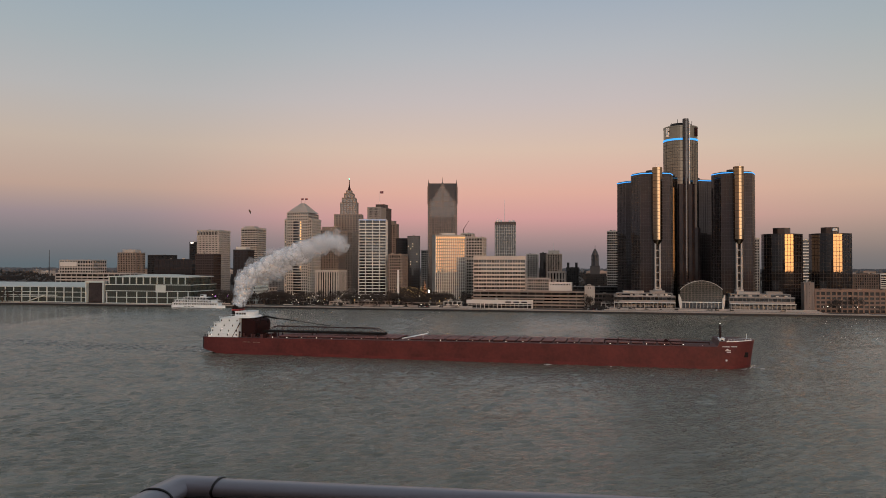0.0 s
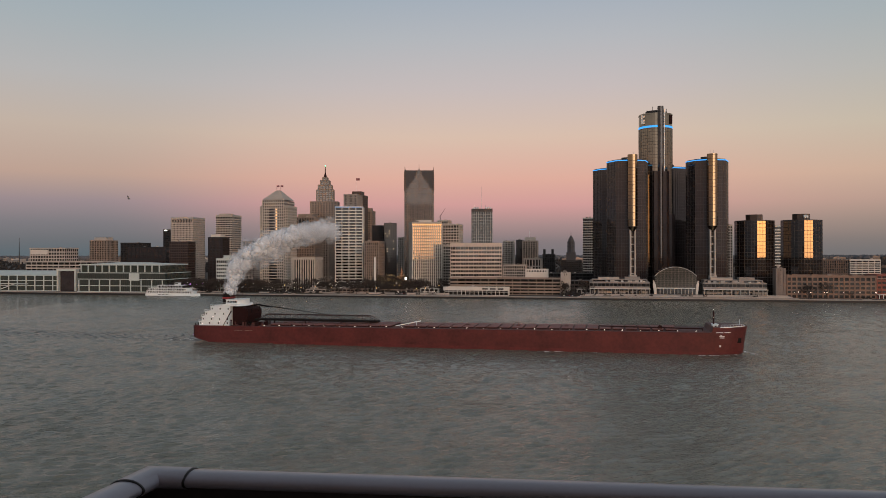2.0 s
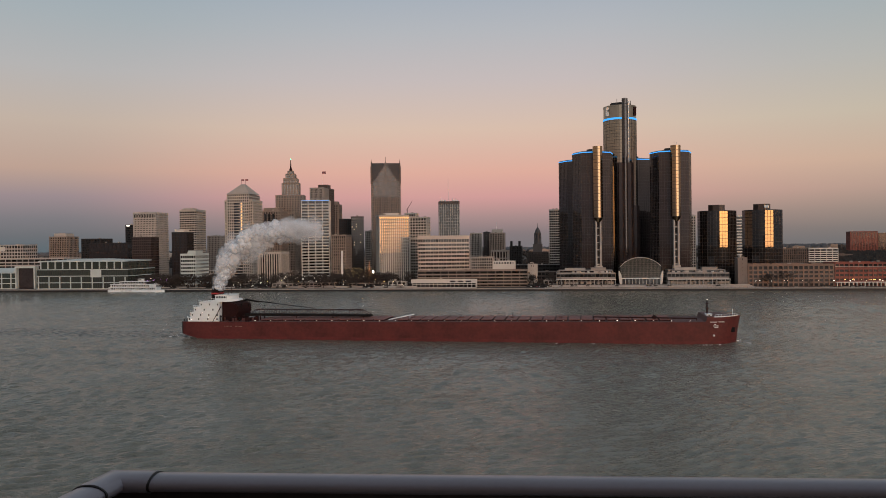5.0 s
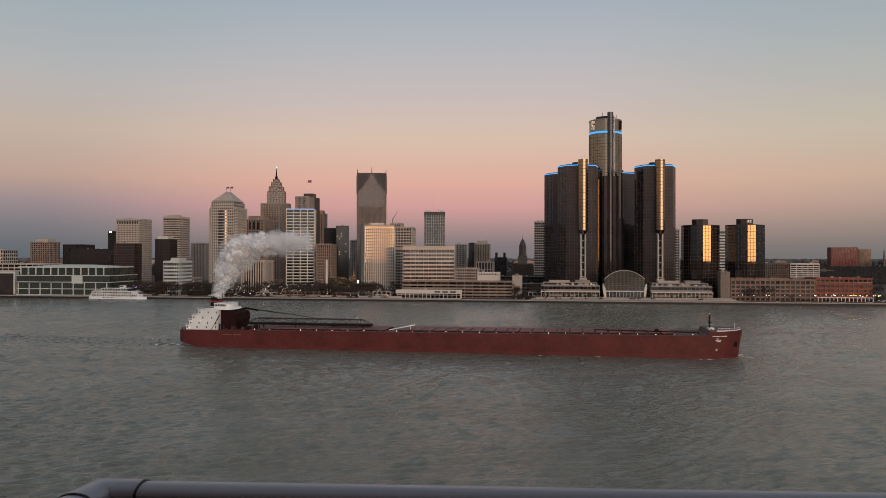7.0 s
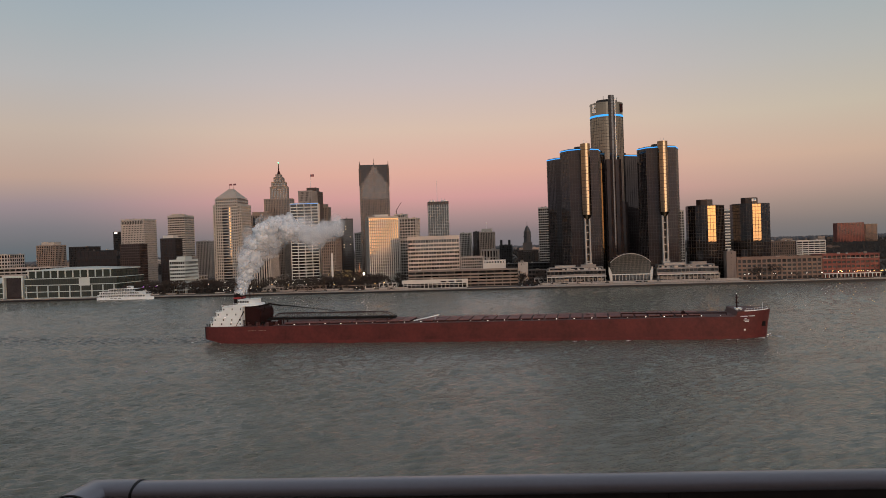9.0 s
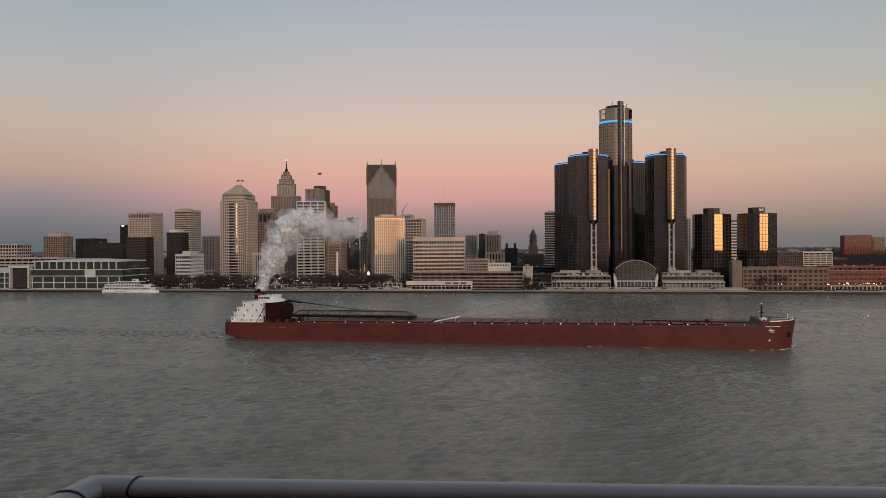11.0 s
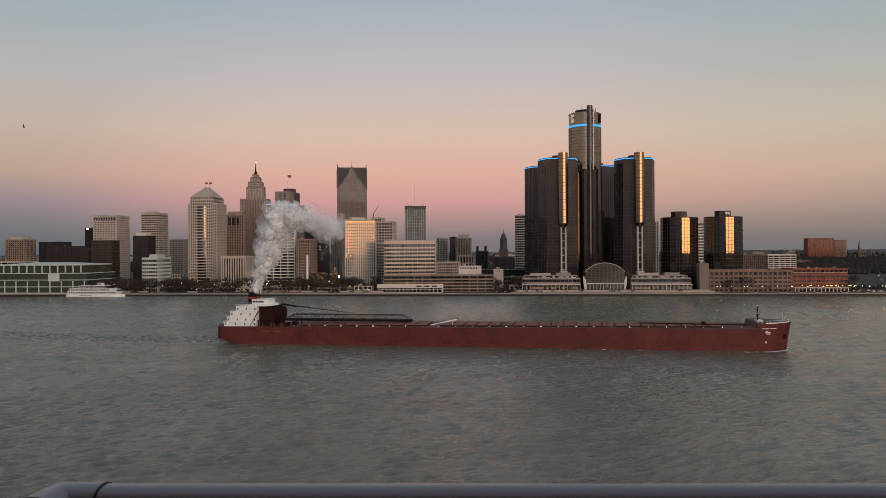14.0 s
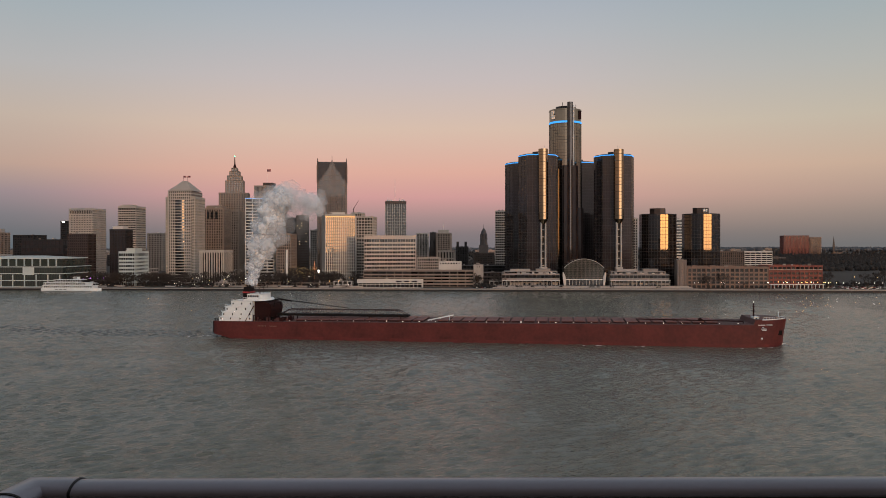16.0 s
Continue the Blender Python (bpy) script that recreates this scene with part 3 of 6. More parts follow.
    b = office("office_tower", "pale ribbed office tower with gold reflections", -22, 995, 40, 34, 92.7, cream, gold_glass, turn=8.8, band=0.34, pier=0.2, bay=2.6, floor=4.0, crown=2.5)
    rooftop(b, 8, 6, 87, 27, 24, 5, white_wall)
    bm = bmesh.new()
    for i in range(15):
        box(bm, i * 2.79, -1.0, 0, i * 2.79 + 0.95, 0.2, 86)
    part("fin_grid", bm, white_wall, b, kind="stuff")
    office("office_building", "pale office block with square windows", 19.5, 1080, 24.5, 34, 92.7, cream, band=0.4, pier=0.3, bay=4)
    b = office("office_building", "pale office block under a crane", 13, 1150, 17, 28, 101.3, concrete, band=0.4, pier=0.3)
    bm = bmesh.new()
    tube(bm, (3, 8, 96), (3, 8, 104), 0.5)
    tube(bm, (2, 8, 103), (11, 8, 117), 0.45, 0.2)
    part("crane_jib", bm, dark_maroon, b, "red crane jib on the roof")
    office("office_building", "pale office block with linking bays", 19, 1015, 14, 24, 62, cream, band=0.4, pier=0.25)
    b = office("hotel", "long white precast slab block with ribbon windows", 26.6, 938, 64.5, 34, 64, rosy_precast, turn=-1.5, band=0.44, pier=0.17, bay=3.3, floor=4.9, crown=4.5, proud=1.0)
    rooftop(b, 22, 8, 58, 52, 24, 2.6, rosy_precast)
    b = office("office_tower", "brown ribbed tower with a tall antenna", 82.6, 1450, 40, 34, 136, concrete, turn=-2, band=0.14, pier=0.26, bay=4.4, floor=5.5, crown=6, crown_mat=dark_brown, proud=0.8)
    bm = bmesh.new()
    tube(bm, (19, 18, 130), (19, 18, 177), 0.5, 0.25)
    for q in (4, 8, 12, 28, 32, 36):
        prism(bm, circle(q, 3, 1.6, 10), 131, 135.5)
    for i, hh in ((5, 6), (9, 4), (27, 5), (33, 4)):
        tube(bm, (i, 12, 132), (i, 12, 135 + hh), 0.3)
    part("antenna", bm, steel, b)
    office("office_tower", "grey ribbed office tower", 147, 1500, 22, 30, 75.2, concrete, band=0.25, pier=0.4)
    b = office("office_tower", "dark glass office tower", 168, 1450, 12, 30, 76, charcoal, bronze_glass, band=0.1, pier=0.12)
    b = office("office_tower", "stone tower with a small crown", 176, 1420, 28.4, 30, 74, brown_stone, band=0.3, pier=0.45)
    rooftop(b, 4, 6, 70, 24, 22, 7, cream, "crown")
    bm = bmesh.new()
    tube(bm, (13, 14, 77), (13, 14, 92), 0.25)
    part("antenna", bm, steel, b)
    office("office_building", "grey colonnaded office block", 138.1, 1100, 26, 30, 43.5, grey_stone, band=0.15, pier=0.45, bay=4.5, floor=9)
    office("office_building", "low grey stone block", 103.7, 1050, 31, 30, 35, concrete, band=0.4, pier=0.35)
    office("office_building", "plain white box block", 117.3, 915, 26.6, 22, 32, white_wall, band=1.0, pier=0.5, crown=1.5)
    # dark civic building with its tower
    b = office("civic_building", "dark old civic building with a domed clock tower", 262, 1490, 40, 40, 36, charcoal, band=0.4, pier=0.5)
    bm = bmesh.new()
    prism(bm, [(10, 0), (28, 0), (28, 14), (10, 14)], 30, 48)
    box(bm, 9.4, -0.6, 47, 28.6, 14.6, 48.6)
    prism(bm, circle(19, 7, 7.6, 8), 48.6, 60, circle(19, 7, 7.0, 8))
    prism(bm, circle(19, 7, 8.2, 8), 60, 61.2)
    for k in range(8):
        q = circle(19, 7, 6.2, 8)[k]
        tube(bm, (*q, 61.2), (*q, 69), 0.9)
    prism(bm, circle(19, 7, 4.6, 8), 61.2, 69)
    prism(bm, circle(19, 7, 7.2, 12), 69, 70.4)
    prism(bm, circle(19, 7, 6.2, 12), 70.4, 76, circle(19, 7, 4.6, 12))
    prism(bm, circle(19, 7, 4.6, 12), 76, 82, circle(19, 7, 1.2, 12))
    tube(bm, (19, 7, 81), (19, 7, 90), 0.6, 0.2)
    part("clock_tower", bm, slate, b, "weathered stone clock tower")
    b = office("office_building", "dark block with twin turrets", 196.2, 1300, 21, 30, 49, charcoal, band=0.3, pier=0.4)
    rooftop(b, 1, 2, 45, 5, 8, 9, charcoal, "turret")
    rooftop(b, 15, 2, 45, 19, 8, 9, charcoal, "turret")
    b = office("apartment_tower", "grey tower with white balcony bands", 245.6, 1200, 30, 30, 107.3, concrete, band=0.35, pier=0.1)


def postmodern_tower():
    """Granite skyscraper with steep gables between four corner spires."""
    w, d, h, G = 48.5, 42.0, 188.0, dark_granite
    b = office("skyscraper", "grey granite skyscraper with steep neogothic gables", -40, 1240, w, d, 158, G, turn=0, band=0.3, pier=0.42, bay=2.8, floor=4.0, crown=1.0)
    bm = bmesh.new()
    box(bm, 1, 1, 154, w - 1, d - 1, 184)
    part("dark_roof", bm, slate, b, "dark slate roof between the gables")
    # pointed gable on the river front: a dark glazed sheet between ranks of granite fins
    rise = lambda q: 154 + 33.5 * (1 - (abs(q) / 20.5) ** 0.76)
    glaze, fins = bmesh.new(), bmesh.new()
    for i in range(-10, 11):
        q = i * 1.95
        box(glaze, w / 2 + q - 0.98, -0.9, 128, w / 2 + q + 0.98, 2.5, rise(q) - 1.2)
        box(fins, w / 2 + q - 0.36, -1.6 if i % 2 else -1.9, 8, w / 2 + q + 0.36, 1.0, rise(q) + (2.6 if i % 2 == 0 else 0.4))
    for k in range(8):
        z = 130 + k * 7.8
        hw = 20.5 * max(0.0, 1 - max(0, z + 1 - 154) / 33.5) ** 1.32
        box(fins, w / 2 - hw, -1.15, z, w / 2 + hw, 0.6, z + 1.1)
    prism(fins, [(w / 2 - 1.5, -1.9), (w / 2 + 1.5, -1.9), (w / 2 + 1.5, 1.4), (w / 2 - 1.5, 1.4)], 150, 194, [(w / 2 - .2, -.4), (w / 2 + .2, -.4), (w / 2 + .2, 0), (w / 2 - .2, 0)])
    part("gable_glazing", glaze, bronze_glass, b, kind="stuff")
    part("gable", fins, dark_granite, b, "granite gable with fins and pinnacles", kind="stuff")
    for xx in (1.0, w - 1.0):
        for yy in (1.0, d - 1.0):
            bm = bmesh.new()
            box(bm, xx - 1.5, yy - 1.5, 150, xx + 1.5, yy + 1.5, 178)
            prism(bm, [(xx - 1.3, yy - 1.3), (xx + 1.3, yy - 1.3), (xx + 1.3, yy + 1.3), (xx - 1.3, yy + 1.3)], 178, 190, [(xx - .2, yy - .2), (xx + .2, yy - .2), (xx + .2, yy + .2), (xx - .2, yy + .2)])
            part("corner_spire", bm, dark_brown, b)


def facet_ring(cx, cy, r, angles):
    """Corners on a circle; angles in degrees, 0 towards the river view, growing to its right."""
    a = math.atan2(cx, cy)
    to, right = Vector((-math.sin(a), -math.cos(a))), Vector((math.cos(a), -math.sin(a)))
    return [tuple(Vector((cx, cy)) + r * (math.cos(radians(q)) * to + math.sin(radians(q)) * right)) for q in angles]


def banded(b, ring_of, z0, z1, floor, glass, metal, band=0.5):
    """A glazed shaft with a thin proud band at each floor and mullions at its corners."""
    bm = bmesh.new()
    prism(bm, ring_of(0), z0, z1)
    part("curtain_wall", bm, glass, b)
    bm = bmesh.new()
    for k in range(1, int((z1 - z0) / floor) + 1):
        prism(bm, ring_of(0.12), z0 + k * floor - band, z0 + k * floor)
    part("spandrel_grid", bm, metal, b, kind="stuff")
    bm = bmesh.new()
    rr = ring_of(0.2)
    n = len(rr)
    for i in range(n):
        p, q = Vector(rr[i]), Vector(rr[(i + 1) % n])
        k = max(1, int((q - p).length / 3.0))
        for j in range(k):
            c = p.lerp(q, j / k)
            box(bm, c.x - 0.1, c.y - 0.1, z0, c.x + 0.1, c.y + 0.1, z1)
    part("mullion_grid", bm, metal, b, kind="stuff")


def lift_shaft(b, cx, cy, r, z0, zmid, z1):
    """Round mirror-glass lift shaft that ends in a cone, on two pale legs."""
    bm = bmesh.new()
    prism(bm, circle(cx, cy, r, 28), zmid, z1)
    prism(bm, circle(cx, cy, r * 0.45, 28), zmid - 5, zmid, circle(cx, cy, r, 28))
    part("lift_shaft", bm, mirror_glass, b, "round gold mirror-glass lift shaft")
    bm = bmesh.new()
    for k in range(int((z1 - zmid) / 4.0) + 1):
        prism(bm, circle(cx, cy, r + 0.12, 28), zmid + k * 4.0, zmid + k * 4.0 + 0.35)
    part("shaft_banding", bm, bronze_metal, b, kind="stuff")
    for s in (-1, 1):
        boxpart("shaft_leg", (cx + s * 2.6 - 0.8, cy - 1.5, z0, cx + s * 2.6 + 0.8, cy + 1.5, zmid - 2), concrete, b, "pale shaft leg")
    for k in range(6):
        z = z0 + 8 + k * (zmid - z0 - 12) / 6
        boxpart("shaft_rung", (cx - 1.8, cy - 1.2, z, cx + 1.8, cy + 1.2, z + 1.2), concrete, b)
    boxpart("shaft_base", (cx - 4.2, cy - 2.5, z0, cx + 4.2, cy + 2.5, z0 + 7), concrete, b)
    bm = bmesh.new()
    for s in (-1.5, 1.5):
        tube(bm, (cx + s, cy, z1), (cx + s, cy, z1 + 4), 0.15)
    part("roof_rod", bm, steel, b)


def glass_towers():
    G = "four dark glass towers round the tall round one"
    for cx, cy, r, top, shaft in ((237.0, 897.0, 24.4, 159, True), (324.5, 875.0, 23.9, 157.2, True), (237.5, 972.0, 25, 157.2, False), (306.0, 958.0, 25, 157, False)):
        b = thing("glass_tower", "dark bronze glass office tower with a blue-lit roof edge", "skyscraper", pose(0, 0, 0), G)
        ang = [-167 + 45 * i for i in range(8)] if not shaft else [13 - 135 + 45 * i for i in range(8)]
        banded(b, lambda e: facet_ring(cx, cy, r + e, ang), 3, top, 4.0, bronze_glass, bronze_metal, 0.3)
        bm = bmesh.new()
        prism(bm, facet_ring(cx, cy, r + 0.4, ang), top, top + 1.0)
        part("led_band", bm, led_blue, b, "blue light band round the roof")
        bm = bmesh.new()
        prism(bm, facet_ring(cx, cy, r - 1.0, ang), top + 1.0, top + 2.0)
        prism(bm, circle(cx, cy, 7, 16), top + 2, top + 6)
        part("roof_drum", bm, bronze_metal, b)
        if shaft:
            (sx, sy), = facet_ring(cx, cy, r + 1.5, [13.0])
            lift_shaft(b, sx, sy, 5.7, 19, 82, top + 6.5)
    # the tall round tower in the middle
    b = thing("round_tower", "tall round silver-bronze glass hotel tower with a blue light ring", "skyscraper", pose(0, 0, 0))
    cx, cy = 280.5, 929.0
    ring = lambda e: circle(cx, cy, 20 + e, 40)
    banded(b, ring, 3, 204, 4.0, mirror_bronze, bronze_metal, 0.3)
    bm = bmesh.new()
    prism(bm, ring(0.5), 204.9, 206.1)
    part("led_band", bm, led_blue, b, "blue light ring below the crown")
    bm = bmesh.new()
    prism(bm, ring(0.1), 206.5, 221)
    prism(bm, ring(0.5), 220, 221.6)
    part("crown", bm, mirror_bronze, b)
    bm = bmesh.new()
    prism(bm, circle(cx, cy, 12, 20), 221.6, 226)
    for q in range(9):
        c = circle(cx, cy, 14, 9)[q]
        tube(bm, (*c, 221), (*c, 225 + 5 * (q % 3 == 0)), 0.3)
    part("roof_plant", bm, bronze_metal, b)
    (sx, sy), = facet_ring(cx, cy, 20.5, [17])
    bm = bmesh.new()
    prism(bm, circle(sx, sy, 3.6, 20), 3, 229)
    part("lift_shaft", bm, bronze_glass, b, "slim dark round lift shaft")
    bm = bmesh.new()
    for k in range(56):
        prism(bm, circle(sx, sy, 3.72, 20), 6 + k * 4.0, 6.4 + k * 4.0)
    part("shaft_banding", bm, bronze_metal, b, kind="stuff")
    (ex, ey), = facet_ring(cx, cy, 20.8, [30])
    boxpart("shaft_edge", (ex - 0.5, ey - 0.5, 3, ex + 0.5, ey + 0.5, 226), steel, b, "pale metal edge strip")
    (gx, gy), = facet_ring(cx, cy, 20.3, [-42])
    bm = bmesh.new()
    box(bm, gx - 3.6, gy - 0.6, 209, gx + 3.6, gy + 0.6, 219.5)
    part("sign", bm, white_wall, b, "white square sign panel")
    bm = bmesh.new()
    box(bm, gx - 1.2, gy - 0.8, 214.5, gx + 1.2, gy - 0.55, 216)
    part("sign_mark", bm, charcoal, b)
    (gx, gy), = facet_ring(cx, cy, 20.3, [62])
    bm = bmesh.new()
    box(bm, gx - 1.6, gy - 1.6, 209, gx + 1.6, gy + 1.6, 219.5)
    part("sign", bm, dark_maroon, b, "dark red square sign panel")
    # dark glass piers that clasp the round tower's foot
    for q, top in ((-38, 147), (2, 150), (30, 150), (52, 98)):
        (gx, gy), = facet_ring(cx, cy, 22.5, [q])
        bm = bmesh.new()
        prism(bm, circle(gx, gy, 5.2, 8), 3, top)
        part("glass_pier", bm, bronze_glass, b)
    # the two lower many-sided towers
    for x, y, mark in ((381.0, 877.0, False), (429.0, 862.0, True)):
        b = thing("faceted_tower", "lower dark glass tower with one facet gold from the dawn", "office tower", pose(0, 0, 0), "two lower faceted towers")
        ang = [-90, -60, -29, -9, 7.7, 33.5, 88, 125, 180, 235]
        banded(b, lambda e: facet_ring(x, y, 21.6 + e, ang), 3, 88, 4.1, gold_glass, bronze_metal, 0.4)
        bm = bmesh.new()
        prism(bm, facet_ring(x, y, 21.8, ang), 88, 89)
        part("roof", bm, bronze_metal, b)
        bm = bmesh.new()
        prism(bm, facet_ring(x, y, 10.5, [-65, -25, 15, 50, 120, 180, 240]), 89, 96)
        part("penthouse", bm, dark_brown, b)
        if mark:
            for q in (18, 34):
                (gx, gy), = facet_ring(x, y, 10.6, [q])
                bm = bmesh.new()
                prism(bm, circle(gx, gy, 1.4, 10), 91.5, 94.5)
                part("sign_mark", bm, steel, b, "pale round sign mark")
    # podium and the arched winter garden
    for x, y, w in ((181.5, 850, 66), (300.5, 823, 66)):
        b = office("podium", "low grey podium with glazed galleries", x, y, w, 40, 19, grey_stone, window_glass, floor=5.2, band=0.6, pier=0.04, bay=4.4, crown=1.5)
        boxpart("canopy", (0, -8, 8.4, w, 0.2, 9.1), white_wall, b, "long white canopy")
        bm = bmesh.new()
        for i in range(15):
            box(bm, 0.5 + i * (w - 1.6) / 14, -7.2, 0, 1.1 + i * (w - 1.6) / 14, -6.6, 8.2)
        part("canopy_colonnade", bm, concrete, b, kind="stuff")
        boxpart("upper_terrace", (w * 0.04, 9, 15.6, w * 0.97, 34, 18.6), grey_stone, b, "set-back upper storey")
        boxpart("terrace_glazing", (w * 0.06, 8.8, 16.3, w * 0.95, 9.2, 17.9), window_glass, b)
        lot = random.Random(int(x))
        for _ in range(9):
            ux = lot.uniform(2, w - 7)
            boxpart("roof_unit", (ux, 2, 15.6, ux + lot.uniform(2, 5), 5, 16.4 + lot.uniform(0.4, 1.8)), lot.choice((concrete, white_wall, grey_stone)), b)
        for i in range(22):
            ux = 1 + i * (w - 3) / 21
            boxpart("shop_front", (ux, -0.4, 3.4, ux + 1.9, 0.2, 3.4 + lot.uniform(1.6, 3.2)), lot.choice((window_glass, window_glass, concrete, cream)), b)
        rooftop(b, w * 0.15, 12, 18.6, w * 0.5, 26, 2, concrete)
        rooftop(b, w * 0.6, 12, 18.6, w * 0.85, 22, 2.5, grey_stone)
    b = thing("winter_garden", "arched grey-green glass winter garden with white legs", "glass hall", pose(251.1, 835, GROUND, 0, 0, TURN))
    W, Hh, spring = 44.5, 33.0, 23.0
    # segmental arch over upright sides
    rad = ((W / 2) ** 2 + (Hh - spring) ** 2) / (2 * (Hh - spring))
    half_angle = math.asin(W / 2 / rad)
    arc = [(W / 2 + rad * math.sin(-half_angle + 2 * half_angle * i / 24), Hh - rad + rad * math.cos(-half_angle + 2 * half_angle * i / 24)) for i in range(25)]
    bm = bmesh.new()
    a = [bm.verts.new((x, 0, z)) for x, z in arc] + [bm.verts.new((W, 0, 10)), bm.verts.new((0, 0, 10))]
    c = [bm.verts.new((v.co.x, 34, v.co.z)) for v in a]
    n = len(a)
    for i in range(n):
        bm.faces.new((a[i], a[(i + 1) % n], c[(i + 1) % n], c[i]))
    bm.faces.new(a[::-1])
    bm.faces.new(c)
    part("glass_vault", bm, garden_glass, b)
    bm = bmesh.new()
    for (x0, z0), (x1, z1) in zip(arc[:-1], arc[1:]):
        beam(bm, (x0, -0.2, z0), (x1, -0.2, z1), 0.5, 0.45)
    part("arch_rib", bm, white_wall, b)
    bm = bmesh.new()
    for i in range(1, 30):
        x = i * W / 30
        top = Hh - rad + math.sqrt(rad ** 2 - (x - W / 2) ** 2)
        beam(bm, (x, -0.1, 10), (x, -0.1, top), 0.16)
    for z in range(12, 33, 2):
        hw = W / 2 if z < spring else math.sqrt(max(0, rad ** 2 - (z - Hh + rad) ** 2))
        beam(bm, (W / 2 - hw, -0.1, z), (W / 2 + hw, -0.1, z), 0.16)
    # ribs that run back over the vault
    for i in range(2, 23, 2):
        x, z = arc[i]
        beam(bm, (x, 0, z + 0.05), (x, 34, z + 0.05), 0.2)
    part("glazing_grid", bm, dark_granite, b, kind="stuff")
    for side, x in ((-1, -0.5), (1, W + 0.5)):
        bm = bmesh.new()
        lean = 2.2 * side
        ring = lambda c, h: [(c - h, -3), (c + h, -3), (c + h, 1.5), (c - h, 1.5)]
        prism(bm, ring(x - lean * 0.4, 1.1), 3, 13, ring(x, 1.5))
        prism(bm, ring(x, 1.5), 13, 18, ring(x + lean * 0.45, 0.4))
        part("leg", bm, white_wall, b, "white splayed leg")
    boxpart("entrance_beam", (0, -2, 9.2, W, 0.3, 10.1), steel, b)
    bm = bmesh.new()
    for i in range(12):
        box(bm, 1.5 + i * 3.8, -0.6, 3, 2.1 + i * 3.8, 0.2, 9.2)
    part("entrance_colonnade", bm, concrete, b, kind="stuff")
    boxpart("entrance_glazing", (0.5, 0.3, 3, W - 0.5, 6, 9.9), window_glass, b)


mirror_bronze = material("silver_bronze_mirror_glass", (0.24, 0.215, 0.18), 0.06, 1.0, var=0.2, grain=2.0, bump=0.01)


def east_bank():
    office("apartment_tower", "slim pale striped apartment tower", 457.8, 1000, 14, 20, 88, white_wall, band=0.45, pier=0.0)
    office("apartment_tower", "slim cream apartment tower", 434.3, 1100, 11, 20, 92.4, cream, band=0.35, pier=0.3)
    b = office("brick_building", "long tan brick block with rows of wide windows", 384.3, 805, 88.8, 35, 27.5, loft_brick, band=0.42, pier=0.26, bay=5.2, floor=4.4, crown=2.4, proud=0.9)
    for i in range(4):
        rooftop(b, 8 + i * 20, 10, 22.8, 14 + i * 20, 18, 2.2, loft_brick)
    b = office("brick_building", "red brick loft building with window rows", 473.1, 789, 58, 35, 28.7, red_brick, band=0.5, pier=0.2, bay=5.0, floor=4.6, crown=1.8, proud=0.9)
    boxpart("parapet_line", (0, -0.3, 21.0, 58, 0.1, 21.5), cream, b, "pale stone string course")
    boxpart("canopy", (0, -5, 4.2, 58, 0, 4.8), steel, b, "white canopy over a lit arcade")
    bm = bmesh.new()
    for i in range(15):
        box(bm, 0.5 + i * 4, -4.6, 0, 1.1 + i * 4, -4, 4.2)
    part("canopy_colonnade", bm, steel, b, kind="stuff")
    # the shadow on this stair tower is put into its dark wall colour
    office("stair_tower", "concrete stair tower with its shade put into the dark grey", 372, 803, 9.9, 15, 35.2, dark_granite, band=0.9, pier=0.8, crown=1)
    office("apartment_building", "sun-tinged red brick apartment slab", 1617, 2600, 91, 40, 83, red_brick, band=0.4, pier=0.4, bay=5)
    office("apartment_building", "tan brick apartment slab", 1730, 2615, 43, 40, 77, loft_brick, band=0.4, pier=0.3)
    office("parking_deck", "white banded parking deck", 647.5, 1150, 43.6, 40, 40.8, white_wall, floor=3.3, band=0.45, pier=0.08, bay=8)
    office("office_building", "dark brown ribbed low block", 611, 1160, 38.5, 40, 40.8, dark_brown, band=0.3, pier=0.4)
    b = thing("church", "dark distant church with a pointed steeple", "church", pose(1744.5, 2500, GROUND, 0, 0, TURN))
    boxpart("nave", (0, 0, 0, 34, 14, 20), dark_brown, b)
    bm = bmesh.new()
    box(bm, 2, 2, 0, 8, 8, 42)
    prism(bm, [(2, 2), (8, 2), (8, 8), (2, 8)], 42, 78, [(4.9, 4.9), (5.1, 4.9), (5.1, 5.1), (4.9, 5.1)])
    part("steeple", bm, dark_brown, b)


